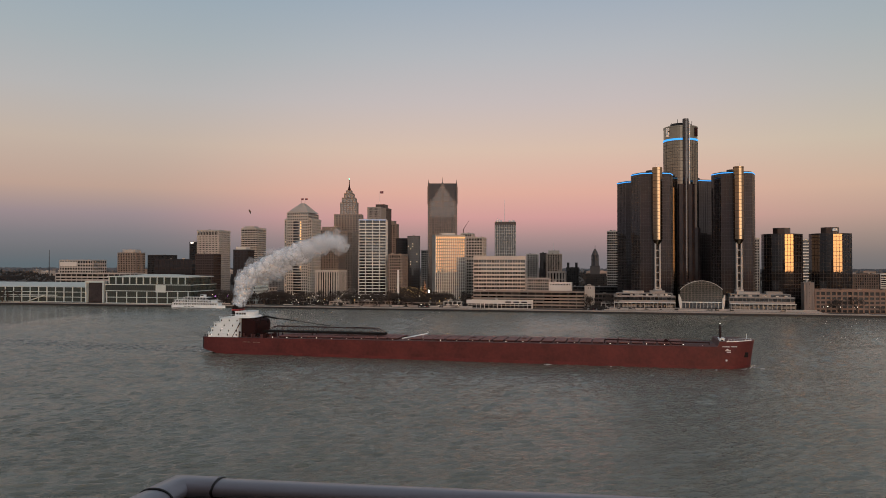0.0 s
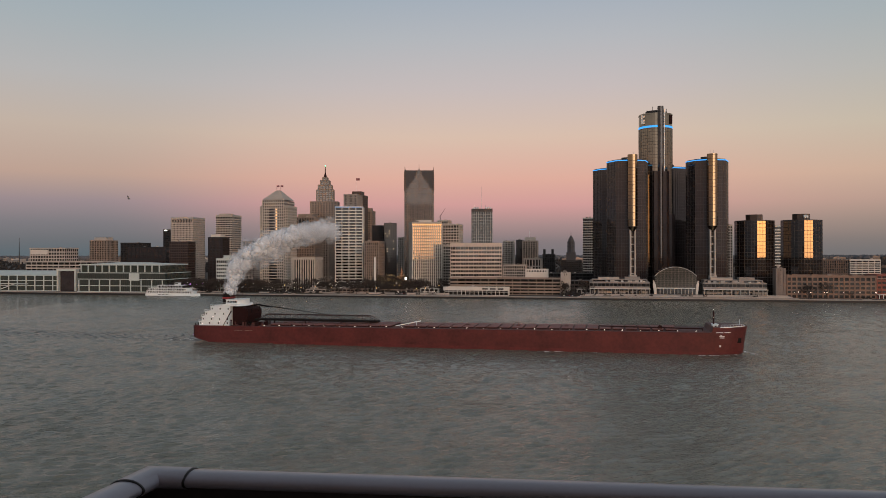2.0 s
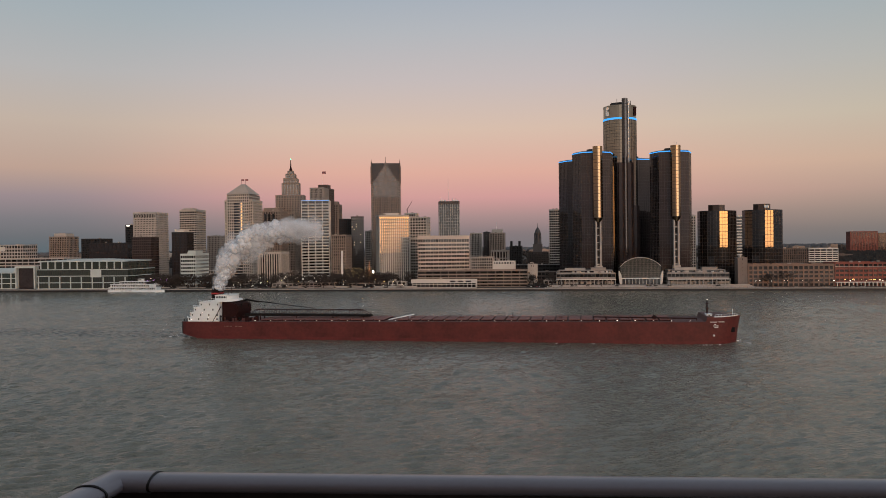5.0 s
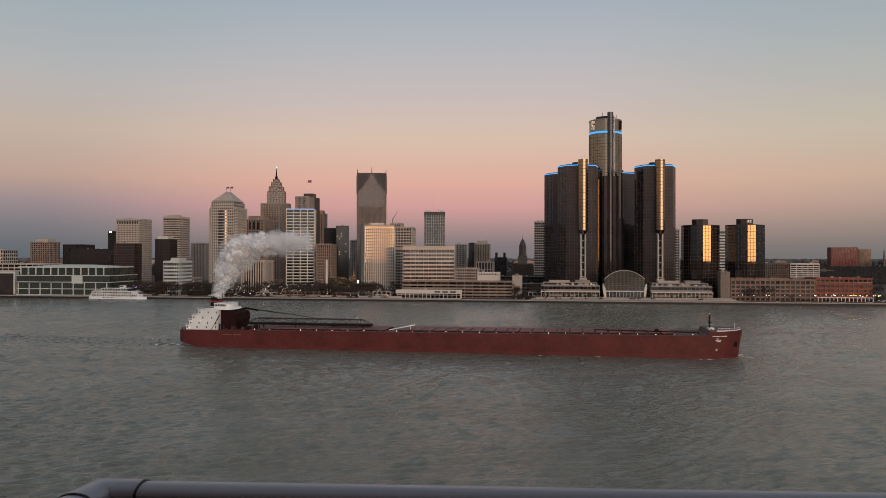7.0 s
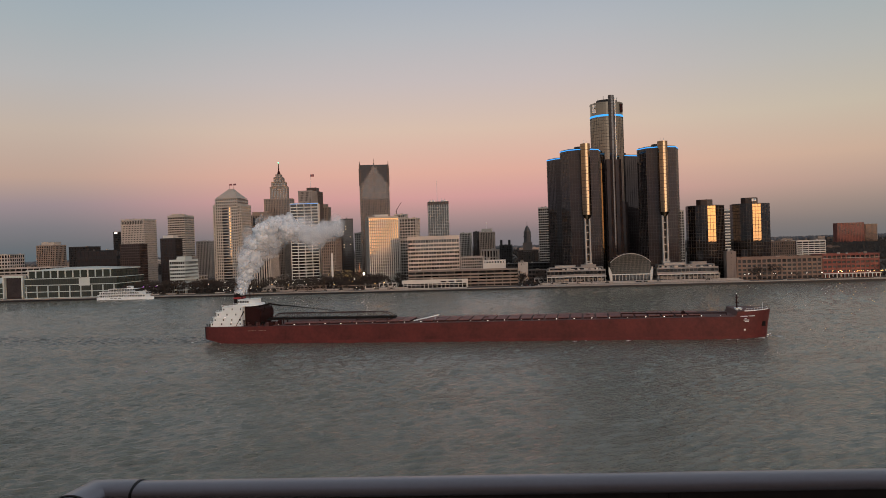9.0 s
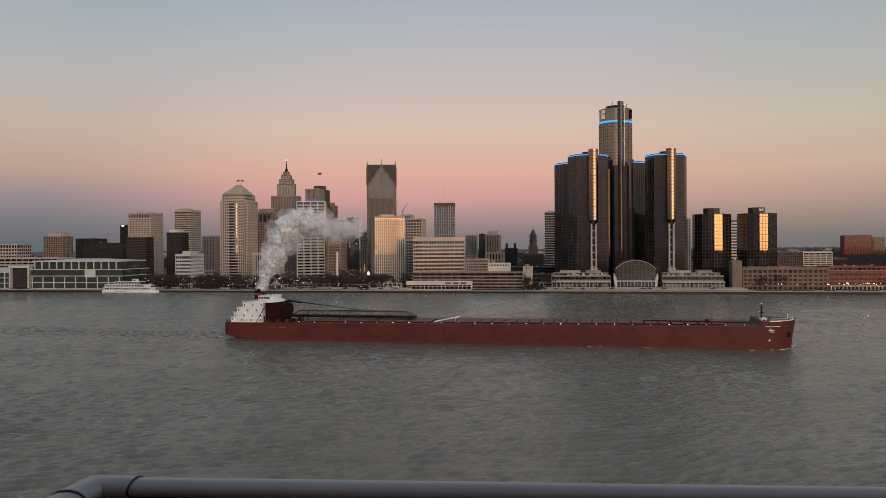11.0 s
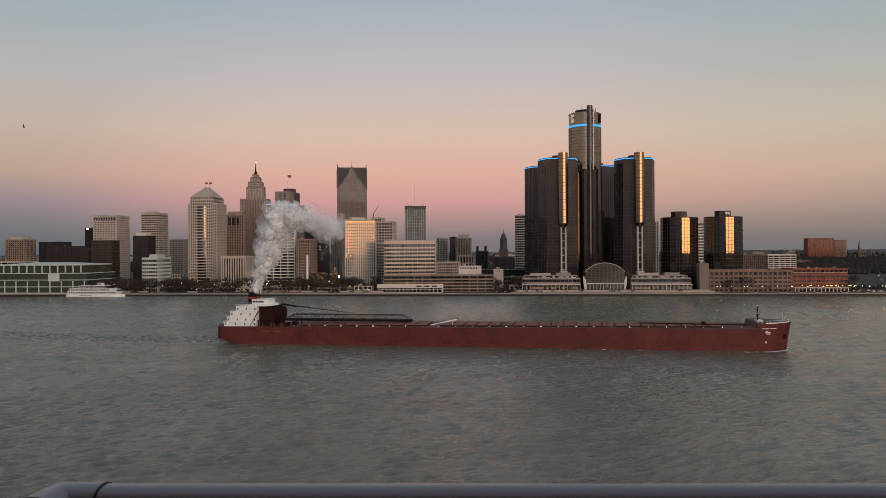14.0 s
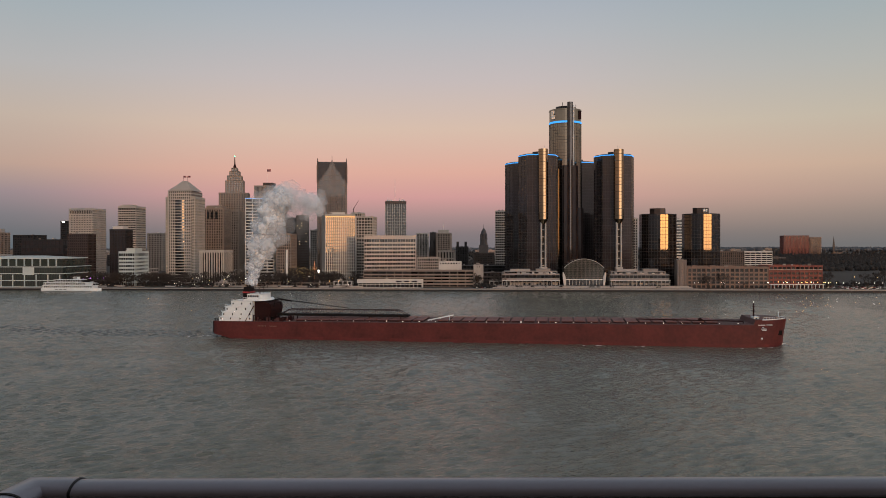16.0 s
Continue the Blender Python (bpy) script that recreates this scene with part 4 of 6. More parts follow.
def riverfront():
    b = office("parking_deck", "long brown banded parking terrace", 24.7, 892, 129.4, 30, 22.4, brown_stone, floor=3.4, band=0.5, pier=0.05, bay=9, crown=1.2)
    b = office("stair_tower", "pale concrete stair tower with a sign", 153.6, 878, 11.3, 16, 28.7, concrete, band=0.95, pier=0.8, crown=1)
    boxpart("sign_panel", (1.5, -0.4, 9, 9.5, -0.05, 11.5), charcoal, b, "dark sign panel")
    b = office("pavilion", "low white terminal pavilion with a glazed front", 18.3, 874, 73.8, 14, 12.6, white_wall, window_glass, floor=4.8, band=0.12, pier=0.10, bay=5, crown=1.6)
    boxpart("fascia", (-1.2, -1.6, 5.6, 75, -0.1, 9.9), white_wall, b, "deep white roof fascia")
    for i in range(3):
        boxpart("fascia_window", (44 + i * 9, -1.66, 6.9, 50.5 + i * 9, -1.5, 8.4), window_glass, b)
    b = thing("pylon", "slender white sculptural pylon on the plaza", "monument", pose(-68.3, 940, GROUND, 0, 0, TURN))
    bm = bmesh.new()
    prism(bm, [(0, 0), (2.3, 0), (2.3, 2.3), (0, 2.3)], 0, 43.5, [(0.2, 0.2), (2.1, 0.2), (2.1, 2.1), (0.2, 2.1)])
    part("shaft", bm, steel, b)
    # convention centre: round-ended hall, white portal, long glazed wing
    b = thing("convention_hall", "glazed convention hall with white fins and a flat roof", "convention centre", pose(-445.7, 968, GROUND, 0, 0, TURN))
    w, d = 121.7, 62
    boxpart("glazed_hall", (0, 0, 0, w, d, 25), green_glass, b)
    bm = bmesh.new()
    for z in (0, 7.4, 15.6, 23.6):
        box(bm, -0.6, -0.8, z, w + 0.6, d, z + 0.9)
    part("floor_slab", bm, white_in_cool_light, b)
    boxpart("upper_hall", (3, 3, 25, w - 6, d - 3, 33.4), green_glass, b)
    for i in range(12):
        boxpart("fin", (3 + i * 9.9, 1.6, 24.7, 4.0 + i * 9.9, 3.4, 33.4), white_in_cool_light, b)
    boxpart("roof", (1, 1, 33.4, w - 4, d, 34.8), white_in_cool_light, b, "flat white roof")
    bm = bmesh.new()
    prism(bm, [(8, 8), (w - 12, 8), (w - 12, d - 6), (8, d - 6)], 34.8, 37, [(40, 25), (w - 45, 25), (w - 45, d - 25), (40, d - 25)])
    part("roof_rise", bm, white_in_cool_light, b)
    boxpart("screen", (73, -1.4, 14.5, 87, -0.8, 23.5), white_in_cool_light, b, "blank white screen wall")
    bm = bmesh.new()
    for i in range(9):
        box(bm, 2 + i * 14.5, -1.5, 0, 3 + i * 14.5, -0.5, 15)
    part("colonnade", bm, white_in_cool_light, b, kind="stuff")
    bm = bmesh.new()
    for i in range(41):
        box(bm, i * 3.0, -0.25, 0, i * 3.0 + 0.25, 0.1, 25)
    part("glazing_grid", bm, bronze_metal, b, kind="stuff")
    b = thing("entrance_portal", "tall white portal frame over a glazed entrance", "gateway", pose(-480.3, 985, GROUND, 0, 0, TURN))
    boxpart("glazed_link", (3, 3, 0, 28, 20, 26), bronze_glass, b)
    for q in ((0, -1, 0, 2.2, 6, 26), (26.2, -1, 0, 28.4, 6, 26), (0, -1, 26, 28.4, 6, 28.3)):
        boxpart("frame", q, white_in_cool_light, b)
    b = thing("convention_wing", "long glazed convention wing with a white roof slope", "convention centre", pose(-657.1, 1021, GROUND, 0, 0, TURN))
    w = 181
    boxpart("glazed_hall", (-60, 0, 0, w, 60, 20), green_glass, b)
    bm = bmesh.new()
    for z in (0, 6.4, 13, 19.6):
        box(bm, -60, -0.8, z, w + 0.3, 60, z + 0.8)
    part("floor_slab", bm, white_in_cool_light, b)
    bm = bmesh.new()
    prism(bm, [(-60, -1), (w, -1), (w, 60), (-60, 60)], 20.6, 25, [(-60, 30), (w, 20), (w, 58), (-60, 58)])
    part("roof", bm, white_in_cool_light, b, "white sloped roof")
    bm = bmesh.new()
    for i in range(19):
        box(bm, -58 + i * 13, -1.6, 0, -57 + i * 13, -0.6, 20)
    part("colonnade", bm, white_in_cool_light, b, kind="stuff")
    bm = bmesh.new()
    beam(bm, (96, -3, 0.5), (122, -3, 9), 1.6, 1.0)
    box(bm, 60, -4, 8.6, 140, -0.5, 9.6)
    part("stair_ramp", bm, white_in_cool_light, b, "white outside stair")
    b = office("office_building", "low pale office block with a lit upper floor", -784.1, 1500, 77.5, 40, 61.8, concrete, floor=6, band=0.4, pier=0.3, bay=6)
    boxpart("sign_band", (2, -0.5, 46, 40, -0.1, 55), white_wall, b, "two pale billboard panels")
    b = office("apartment_tower", "brown brick tower with a pale hipped top", -712, 1600, 43.4, 34, 78, brown_stone, band=0.35, pier=0.4, bay=4)
    rooftop(b, 8, 5, 75, 36, 28, 6, concrete, "hipped_top")
    office("parking_deck", "long pale banded parking deck", -607, 1150, 130, 40, 39.9, concrete, floor=4.5, band=0.45, pier=0.08, bay=9)
    b = thing("radio_mast", "thin distant radio mast", "mast", pose(-1180, 2200, GROUND))
    bm = bmesh.new()
    tube(bm, (0, 0, 0), (0, 0, 92), 1.6, 0.5)
    part("mast", bm, charcoal, b)


downtown()
glass_towers()
east_bank()
riverfront()

# ---- trees, lamps, cars and clutter on the far bank ----


def bare_tree(seed):
    """A leafless tree: tapered trunk with limbs, and a crown of twigs."""
    rng = random.Random(seed)
    t = thing("tree", "bare winter tree with fine dark twigs", "tree", pose(0, 0, -50), "bare trees along the riverfront")
    trunk, crown = bmesh.new(), bmesh.new()
    tube(trunk, (0, 0, -0.3), (0, 0, 2.6), 0.34, 0.25, 5)
    tips = [(Vector((0, 0, 2.4)), Vector((0, 0, 1)), 2.6, 0.24)]
    for level in range(6):
        out = []
        for p, d, ln, r in tips:
            for k in range(3 if level in (0, 2) else 2):
                q = Vector((rng.gauss(0, 1), rng.gauss(0, 1), rng.gauss(0.35, 0.5)))
                nd = (d * 0.9 + q * 0.55).normalized()
                e = p + nd * ln * rng.uniform(0.75, 1.2)
                tube(trunk if level < 2 else crown, p, e, r, r * 0.62, 4 if level < 2 else 3)
                out.append((e, nd, ln * 0.76, max(0.12, r * 0.62)))
        tips = out
    part("trunk", trunk, bark, t)
    part("crown", crown, bark, t, "crown of bare twigs")
    return t


def lamp_post(mat, name="street_lamp", label="slim street lamp with a small glowing head", h=6.5, r=0.34):
    t = thing(name, label, "street lamp", pose(0, 0, -50), "lamps along the riverfront")
    bm = bmesh.new()
    tube(bm, (0, 0, 0), (0, 0, h), 0.11, 0.07, 6)
    tube(bm, (0, 0, 0), (0, 0, 0.6), 0.2, 0.16, 6)
    part("pole", bm, charcoal, t)
    bm = bmesh.new()
    bmesh.ops.create_icosphere(bm, subdivisions=1, radius=r, matrix=Matrix.Translation((0, 0, h + r * 0.8)))
    part("head", bm, mat, t)
    return t


def parked_car(paint, word):
    t = thing("car", f"{word} parked car on dark asphalt", "car", pose(0, 0, -50), "parked cars by the river")
    bm = bmesh.new()
    prism(bm, [(-2.2, -0.85), (2.2, -0.8), (2.2, 0.8), (-2.2, 0.85)], 0.35, 0.95, [(-2.15, -0.8), (2.05, -0.75), (2.05, 0.75), (-2.15, 0.8)])
    part("body", bm, paint, t)
    bm = bmesh.new()
    prism(bm, [(-1.5, -0.75), (1.0, -0.75), (1.0, 0.75), (-1.5, 0.75)], 0.95, 1.5, [(-1.1, -0.6), (0.35, -0.6), (0.35, 0.6), (-1.1, 0.6)])
    part("cabin", bm, window_glass, t)
    for x in (-1.4, 1.4):
        for y in (-0.85, 0.85):
            bm = bmesh.new()
            tube(bm, (x, y - 0.1, 0.33), (x, y + 0.1, 0.33), 0.33, n=10)
            part("wheel", bm, black_rubber, t)
    return t


def along(x, inland):
    """A spot at this distance behind the quay's edge."""
    return x, shore(x) + inland


def planting():
    rng = random.Random(11)
    kinds = [bare_tree(i) for i in range(4)]
    spots = []
    for lo, hi, n, a, b in ((-330, -210, 40, 18, 60), (-300, -150, 60, 22, 85), (-150, -20, 66, 34, 95), (-20, 20, 16, 40, 90), (150, 185, 9, 25, 60), (395, 465, 4, 14, 18),
                            (560, 800, 26, 60, 200), (-240, 20, 22, 14, 30), (-700, -560, 6, 12, 18), (-335, -120, 22, 30, 75), (-130, 20, 14, 12, 60), (470, 760, 8, 24, 60)):
        for _ in range(n):
            spots.append(along(rng.uniform(lo, hi), rng.uniform(a, b)))
    for i, (x, y) in enumerate(spots):
        s = rng.uniform(0.65, 1.75)
        src = kinds[i % 4]
        m = pose(x, y, GROUND, 0, 0, rng.uniform(0, 360))
        o = src if i < 4 else copy_thing(src, m)
        o.matrix_basis = m @ Matrix.Diagonal((s, s, s, 1))


def shrubbery():
    """Dark thickets between the trees of the riverside park."""
    rng = random.Random(41)
    bm = bmesh.new()
    for lo, hi, n, a, b in ((-335, -60, 420, 26, 90), (-60, 20, 90, 20, 60), (150, 176, 30, 20, 60), (475, 800, 260, 40, 130)):
        for _ in range(n):
            x, y = along(rng.uniform(lo, hi), rng.uniform(a, b))
            clump(bm, x, y, GROUND, rng.uniform(1.0, 3.0), rng.uniform(1.6, 5.0), rng)
    tagged(part("shrubbery", bm, woods), "dark leafless thickets in the riverside park", "shrubs", kind="stuff")


def park_walls():
    """Low stone walls and ramps that step up from the quay through the park."""
    rng = random.Random(52)
    for i in range(34):
        x0 = rng.uniform(-330, 10)
        inl = rng.choice((10, 15, 21, 28, 36, 46, 58)) + rng.uniform(-2, 2)
        xx, yy = along(x0, inl)
        w, h = rng.uniform(8, 34), rng.uniform(0.8, 2.6)
        t = thing("garden_wall", "low pale stone wall of the riverside park", "wall", pose(xx, yy, GROUND, 0, 0, TURN + rng.uniform(-4, 4)), "park walls")
        boxpart("wall_body", (0, 0, 0, w, 0.7, h), rng.choice((concrete, grey_stone, brown_stone)), t)
        boxpart("coping", (-0.1, -0.15, h, w + 0.1, 0.85, h + 0.2), concrete, t)


def lights():
    rng = random.Random(7)
    white, amber = lamp_post(lamp_white), lamp_post(lamp_amber, label="street lamp with a warm amber head", h=7.5)
    low = lamp_post(lamp_white, label="low path lamp with a white globe", h=3.2, r=0.26)
    tall = lamp_post(lamp_white, label="tall slim lamp post with a white head", h=11.0, r=0.3)
    first = {id(q): True for q in (white, amber, low, tall)}

    def put(src, x, y, z=GROUND):
        m = pose(x, y, z)
        if first.pop(id(src), False):
            src.matrix_basis = m
        else:
            copy_thing(src, m)
    for i in range(21):
        put(white, *along(385 + i * 15.5, 8), GROUND + 0.3)
    for i in range(12):
        put(white, *along(395 + i * 24, rng.uniform(18, 30)))
    for i in range(14):
        put(amber, *along(478 + i * 4.0 + rng.uniform(-1, 1), rng.uniform(4.5, 20)))
    for i in range(22):
        put(rng.choice((white, amber)), *along(rng.uniform(540, 900), rng.uniform(40, 330)))
    for i in range(30):
        put(rng.choice((white, low, tall, amber)), *along(rng.uniform(-215, -60), rng.uniform(16, 110)))
    for i in range(14):
        put(rng.choice((white, low, tall)), *along(-330 + i * 17 + rng.uniform(-7, 7), rng.uniform(14, 75)))
    for i in range(8):
        put(amber, *along(rng.uniform(-60, 20), rng.uniform(60, 120)))
    for i in range(10):
        put(white, *along(rng.uniform(150, 200), rng.uniform(80, 300)))
    for i in range(36):
        put(rng.choice((low, low, tall, amber)), *along(rng.uniform(-240, 15), rng.uniform(5, 70)))
    purple = lamp_post(lamp_purple, label="slim lamp post with a purple head", h=9.0)
    first[id(purple)] = True
    for i in range(6):
        put(purple, *along(-318 + i * 5.5, 34 + 9 * (i % 3)))
    for i in range(12):
        put(white, *along(rng.uniform(-760, -420), rng.uniform(150, 420)))


def lit_tree(seed, h):
    """A bare tree wrapped in warm string lights."""
    rng = random.Random(seed)
    t = bare_tree(seed)
    tagged(t, "bare plaza tree wrapped in warm string lights", "tree", "lit trees on the plaza")
    bm = bmesh.new()
    for _ in range(48):
        a, q = rng.uniform(0, math.tau), rng.uniform(0.15, 1)
        z = 4.0 + 6.5 * rng.random()
        rr = 4.0 * q * math.sin(math.pi * min(0.95, (z - 2.5) / 9))
        bmesh.ops.create_cube(bm, size=0.17, matrix=Matrix.Translation((rr * math.cos(a), rr * math.sin(a), z)))
    part("string_light", bm, lamp_string, t, "warm string lights in the twigs", kind="stuff")
    t.scale = (h / 11, h / 11, h / 11)
    return t


lamp_string_red = material("orange_string_light_glow", (0.6, 0.3, 0.15), 0.5, emit=(1.0, 0.32, 0.12), power=0.35)
lamp_string = material("string_light_glow", (0.6, 0.45, 0.2), 0.5, emit=(1.0, 0.66, 0.25), power=0.4)


def plaza():
    """Lit trees, a spire of lights, a sign and the ring monument on the riverside plaza."""
    for k, (x, y) in enumerate(((-70, 972), (-62, 962), (-54, 970), (-47, 960), (-39, 968), (-33, 961))):
        t = lit_tree(60 + k, 20 + 3 * (k % 2))
        t.matrix_basis = pose(x, y, GROUND, 0, 0, 50 * k) @ Matrix.Diagonal((2.0, 2.0, 2.1, 1))
    t = thing("light_spire", "conical spire strung with orange lights", "festive light", pose(-34, 952, GROUND))
    bm = bmesh.new()
    tube(bm, (0, 0, 0), (0, 0, 28), 0.35, 0.1)
    for k in range(26):
        z = 14 + k * 0.62
        bmesh.ops.create_cube(bm, size=0.5, matrix=Matrix.Translation((2.4 * (1 - k / 26) * math.cos(2.4 * k), 2.4 * (1 - k / 26) * math.sin(2.4 * k), z)))
    part("string_light", bm, lamp_string_red, t, kind="stuff")
    t = thing("lit_sign", "small white lit sign on a post", "sign", pose(-29, 950, GROUND))
    boxpart("post", (-0.2, -0.2, 0, 0.2, 0.2, 15), charcoal, t)
    boxpart("sign_panel", (-0.8, -0.3, 15, 0.8, 0.1, 18.5), lamp_white, t)
    t = thing("ring_monument", "tall open steel ring monument on a stepped plinth", "monument", pose(-127, 955, GROUND))
    bm = bmesh.new()
    for k in range(34):
        a, b = (radians(-250 + 9.4 * q) for q in (k, k + 1))
        beam(bm, (5.5 * math.cos(a), 0, 14.5 + 5.5 * math.sin(a)), (5.5 * math.cos(b), 0, 14.5 + 5.5 * math.sin(b)), 0.6, 0.6)
    part("ring", bm, concrete, t)
    bm = bmesh.new()
    for k in range(3):
        box(bm, -7 + k * 1.5, -3 + k * 0.7, k * 3.1, 7 - k * 1.5, 3 - k * 0.7, k * 3.1 + 3.2)
    part("plinth", bm, concrete, t)
    for x in (3.5, 5.5, 9):
        boxpart("floodlight", (x, -3.2, 7.8, x + 0.6, -2.6, 8.4), lamp_white, t)


def cars():
    rng = random.Random(3)
    paints = [("silver", (0.45, 0.46, 0.48)), ("black", (0.02, 0.02, 0.022)), ("white", (0.7, 0.7, 0.68)), ("dark red", (0.2, 0.02, 0.02))]
    src = [parked_car(material(f"{w.replace(' ', '_')}_car_paint", c, 0.3, 0.2, var=0.05), w) for w, c in paints]
    spots = []
    for lo, hi, rows in ((-205, -110, (34, 40, 52, 58)), (-60, 10, (24, 30)), (540, 640, (22, 28, 46, 52)), (150, 176, (24, 30))):
        for r in rows:
            x = lo
            while x < hi:
                if rng.random() < 0.62:
                    spots.append(along(x, r))
                x += 3.1
    for i, (x, y) in enumerate(spots):
        m = pose(x, y, GROUND + 0.02, 0, 0, 78 + rng.choice((0, 180)))
        o = src[i % 4]
        if i < 4:
            o.matrix_basis = m
        else:
            copy_thing(o, m)


def low_buildings():
    rng = random.Random(21)
    for x, inl, w, d, h, mat, lab in ((-205, 62, 30, 14, 7, grey_stone, "low grey plaza pavilion"), (-150, 30, 26, 9, 5, grey_stone, "low concrete riverside kiosk building"), (-118, 26, 44, 12, 6, brown_stone, "low stone terrace building"),
                                (-95, 70, 34, 16, 9, grey_stone, "low concrete plaza building"), (-58, 34, 46, 10, 5, brown_stone, "long low concrete plaza wall building"), (-10, 30, 22, 10, 7, white_wall, "small white riverside kiosk"),
                                (-330, 90, 40, 20, 10, grey_stone, "low dark service building"), (-300, 140, 46, 24, 18, concrete, "low concrete building behind trees"), (-40, 110, 30, 20, 12, dark_brown, "low dark building with amber lights"),
                                (170, 40, 16, 12, 7, concrete, "small concrete pump house"), (158, 120, 60, 30, 14, dark_brown, "low dark brown parking block"), (160, 230, 70, 40, 20, charcoal, "long dark parking building"),
                                (468, 130, 60, 30, 16, dark_brown, "low dark brick workshop"), (560, 330, 60, 30, 14, grey_stone, "low grey industrial shed"), (640, 300, 50, 24, 12, concrete, "pale concrete industrial shed")):
        xx, yy = along(x, inl)
        office("low_building", lab, xx, yy, w, d, GROUND + h, mat, floor=4, band=0.5, pier=0.2, bay=5, crown=1)
    # white tensile tents by the boat landing
    for x in (-322, -306):
        xx, yy = along(x, 30)
        t = thing("tent", "white peaked event tent by the landing", "tent", pose(xx, yy, GROUND, 0, 0, TURN), "event tents")
        bm = bmesh.new()
        prism(bm, [(0, 0), (13, 0), (13, 8), (0, 8)], 3.2, 6.5, [(6.2, 3.7), (6.8, 3.7), (6.8, 4.3), (6.2, 4.3)])
        part("canopy", bm, white_wall, t)
        for a in (0.2, 12.8):
            for b in (0.2, 7.8):
                bm = bmesh.new()
                tube(bm, (a, b, 0), (a, b, 3.3), 0.12)
                part("pole", bm, steel, t)
    # more of the far city, low roofs between the towers and the horizon
    mats = [brown_stone, concrete, dark_brown, grey_stone, tan, charcoal]
    words = ["brown stone", "pale concrete", "dark brown brick", "grey stone", "tan brick", "charcoal"]
    for i in range(70):
        a = radians(rng.uniform(-33, 35))
        D = rng.uniform(1550, 3600)
        k = rng.randrange(6)
        h = rng.uniform(9, 26) + (D - 1500) * 0.004
        t = thing("far_building", f"distant low {words[k]} city building", "building", pose(D * math.tan(a), D, GROUND, 0, 0, TURN), "low buildings far off")
        w, d = rng.uniform(20, 75), rng.uniform(18, 40)
        bm = bmesh.new()
        box(bm, 0, 0, 0, w, d, h)
        box(bm, w * 0.3, d * 0.3, h, w * 0.55, d * 0.6, h + 3)
        part("wall", bm, mats[k], t)
        bm = bmesh.new()
        for f in range(1, int(h / 4)):
            box(bm, 1, -0.25, f * 4 - 1.4, w - 1, 0.1, f * 4)
        if len(bm.verts):
            part("window_band", bm, window_glass, t)
        else:
            bm.free()


def clump(bm, x, y, z, r, h, rng, seg=7):
    """A ragged dome of twigs: rings pulled in and out."""
    rows = []
    for lv, (rr, zz) in enumerate(((0.75, 0.0), (1.0, 0.35), (0.8, 0.7))):
        rows.append([bm.verts.new((x + r * rr * rng.uniform(0.65, 1.2) * math.cos(math.tau * i / seg), y + r * rr * rng.uniform(0.65, 1.2) * math.sin(math.tau * i / seg), z + h * zz * rng.uniform(0.8, 1.2))) for i in range(seg)])
    top = bm.verts.new((x, y, z + h * rng.uniform(0.9, 1.15)))
    for a, b in zip(rows, rows[1:]):
        for i in range(seg):
            bm.faces.new((a[i], a[(i + 1) % seg], b[(i + 1) % seg], b[i]))
    for i in range(seg):
        bm.faces.new((rows[-1][i], rows[-1][(i + 1) % seg], top))


def far_woods():
    rng = random.Random(9)
    bm = bmesh.new()
    for _ in range(3200):
        D = rng.uniform(1250, 2520)
        clump(bm, D * math.tan(radians(rng.uniform(25.5, 38))), D, GROUND, rng.uniform(3, 6), rng.uniform(6, 9) + (D - 1250) * 0.006, rng)
    tagged(part("wood", bm, woods), "dark leafless wood on the east bank", "woods", kind="stuff")
    bm = bmesh.new()
    for _ in range(3500):
        D = rng.uniform(1650, 3900)
        clump(bm, D * math.tan(radians(rng.uniform(-36, 38))), D, GROUND, rng.uniform(3, 7), rng.uniform(5, 9) + (D - 1650) * 0.003, rng)
    tagged(part("wood", bm, woods), "leafless trees among distant low roofs", "woods", kind="stuff")
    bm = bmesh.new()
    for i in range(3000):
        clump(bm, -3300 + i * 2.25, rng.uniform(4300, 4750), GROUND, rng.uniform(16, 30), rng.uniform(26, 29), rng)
    tagged(part("far_ridge", bm, far_haze), "wooded horizon far off, haze put into its blue-grey colour", "woods", kind="stuff")


# woods at the horizon: the haze before them is put into their colour
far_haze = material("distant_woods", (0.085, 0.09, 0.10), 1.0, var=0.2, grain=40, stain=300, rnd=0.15)


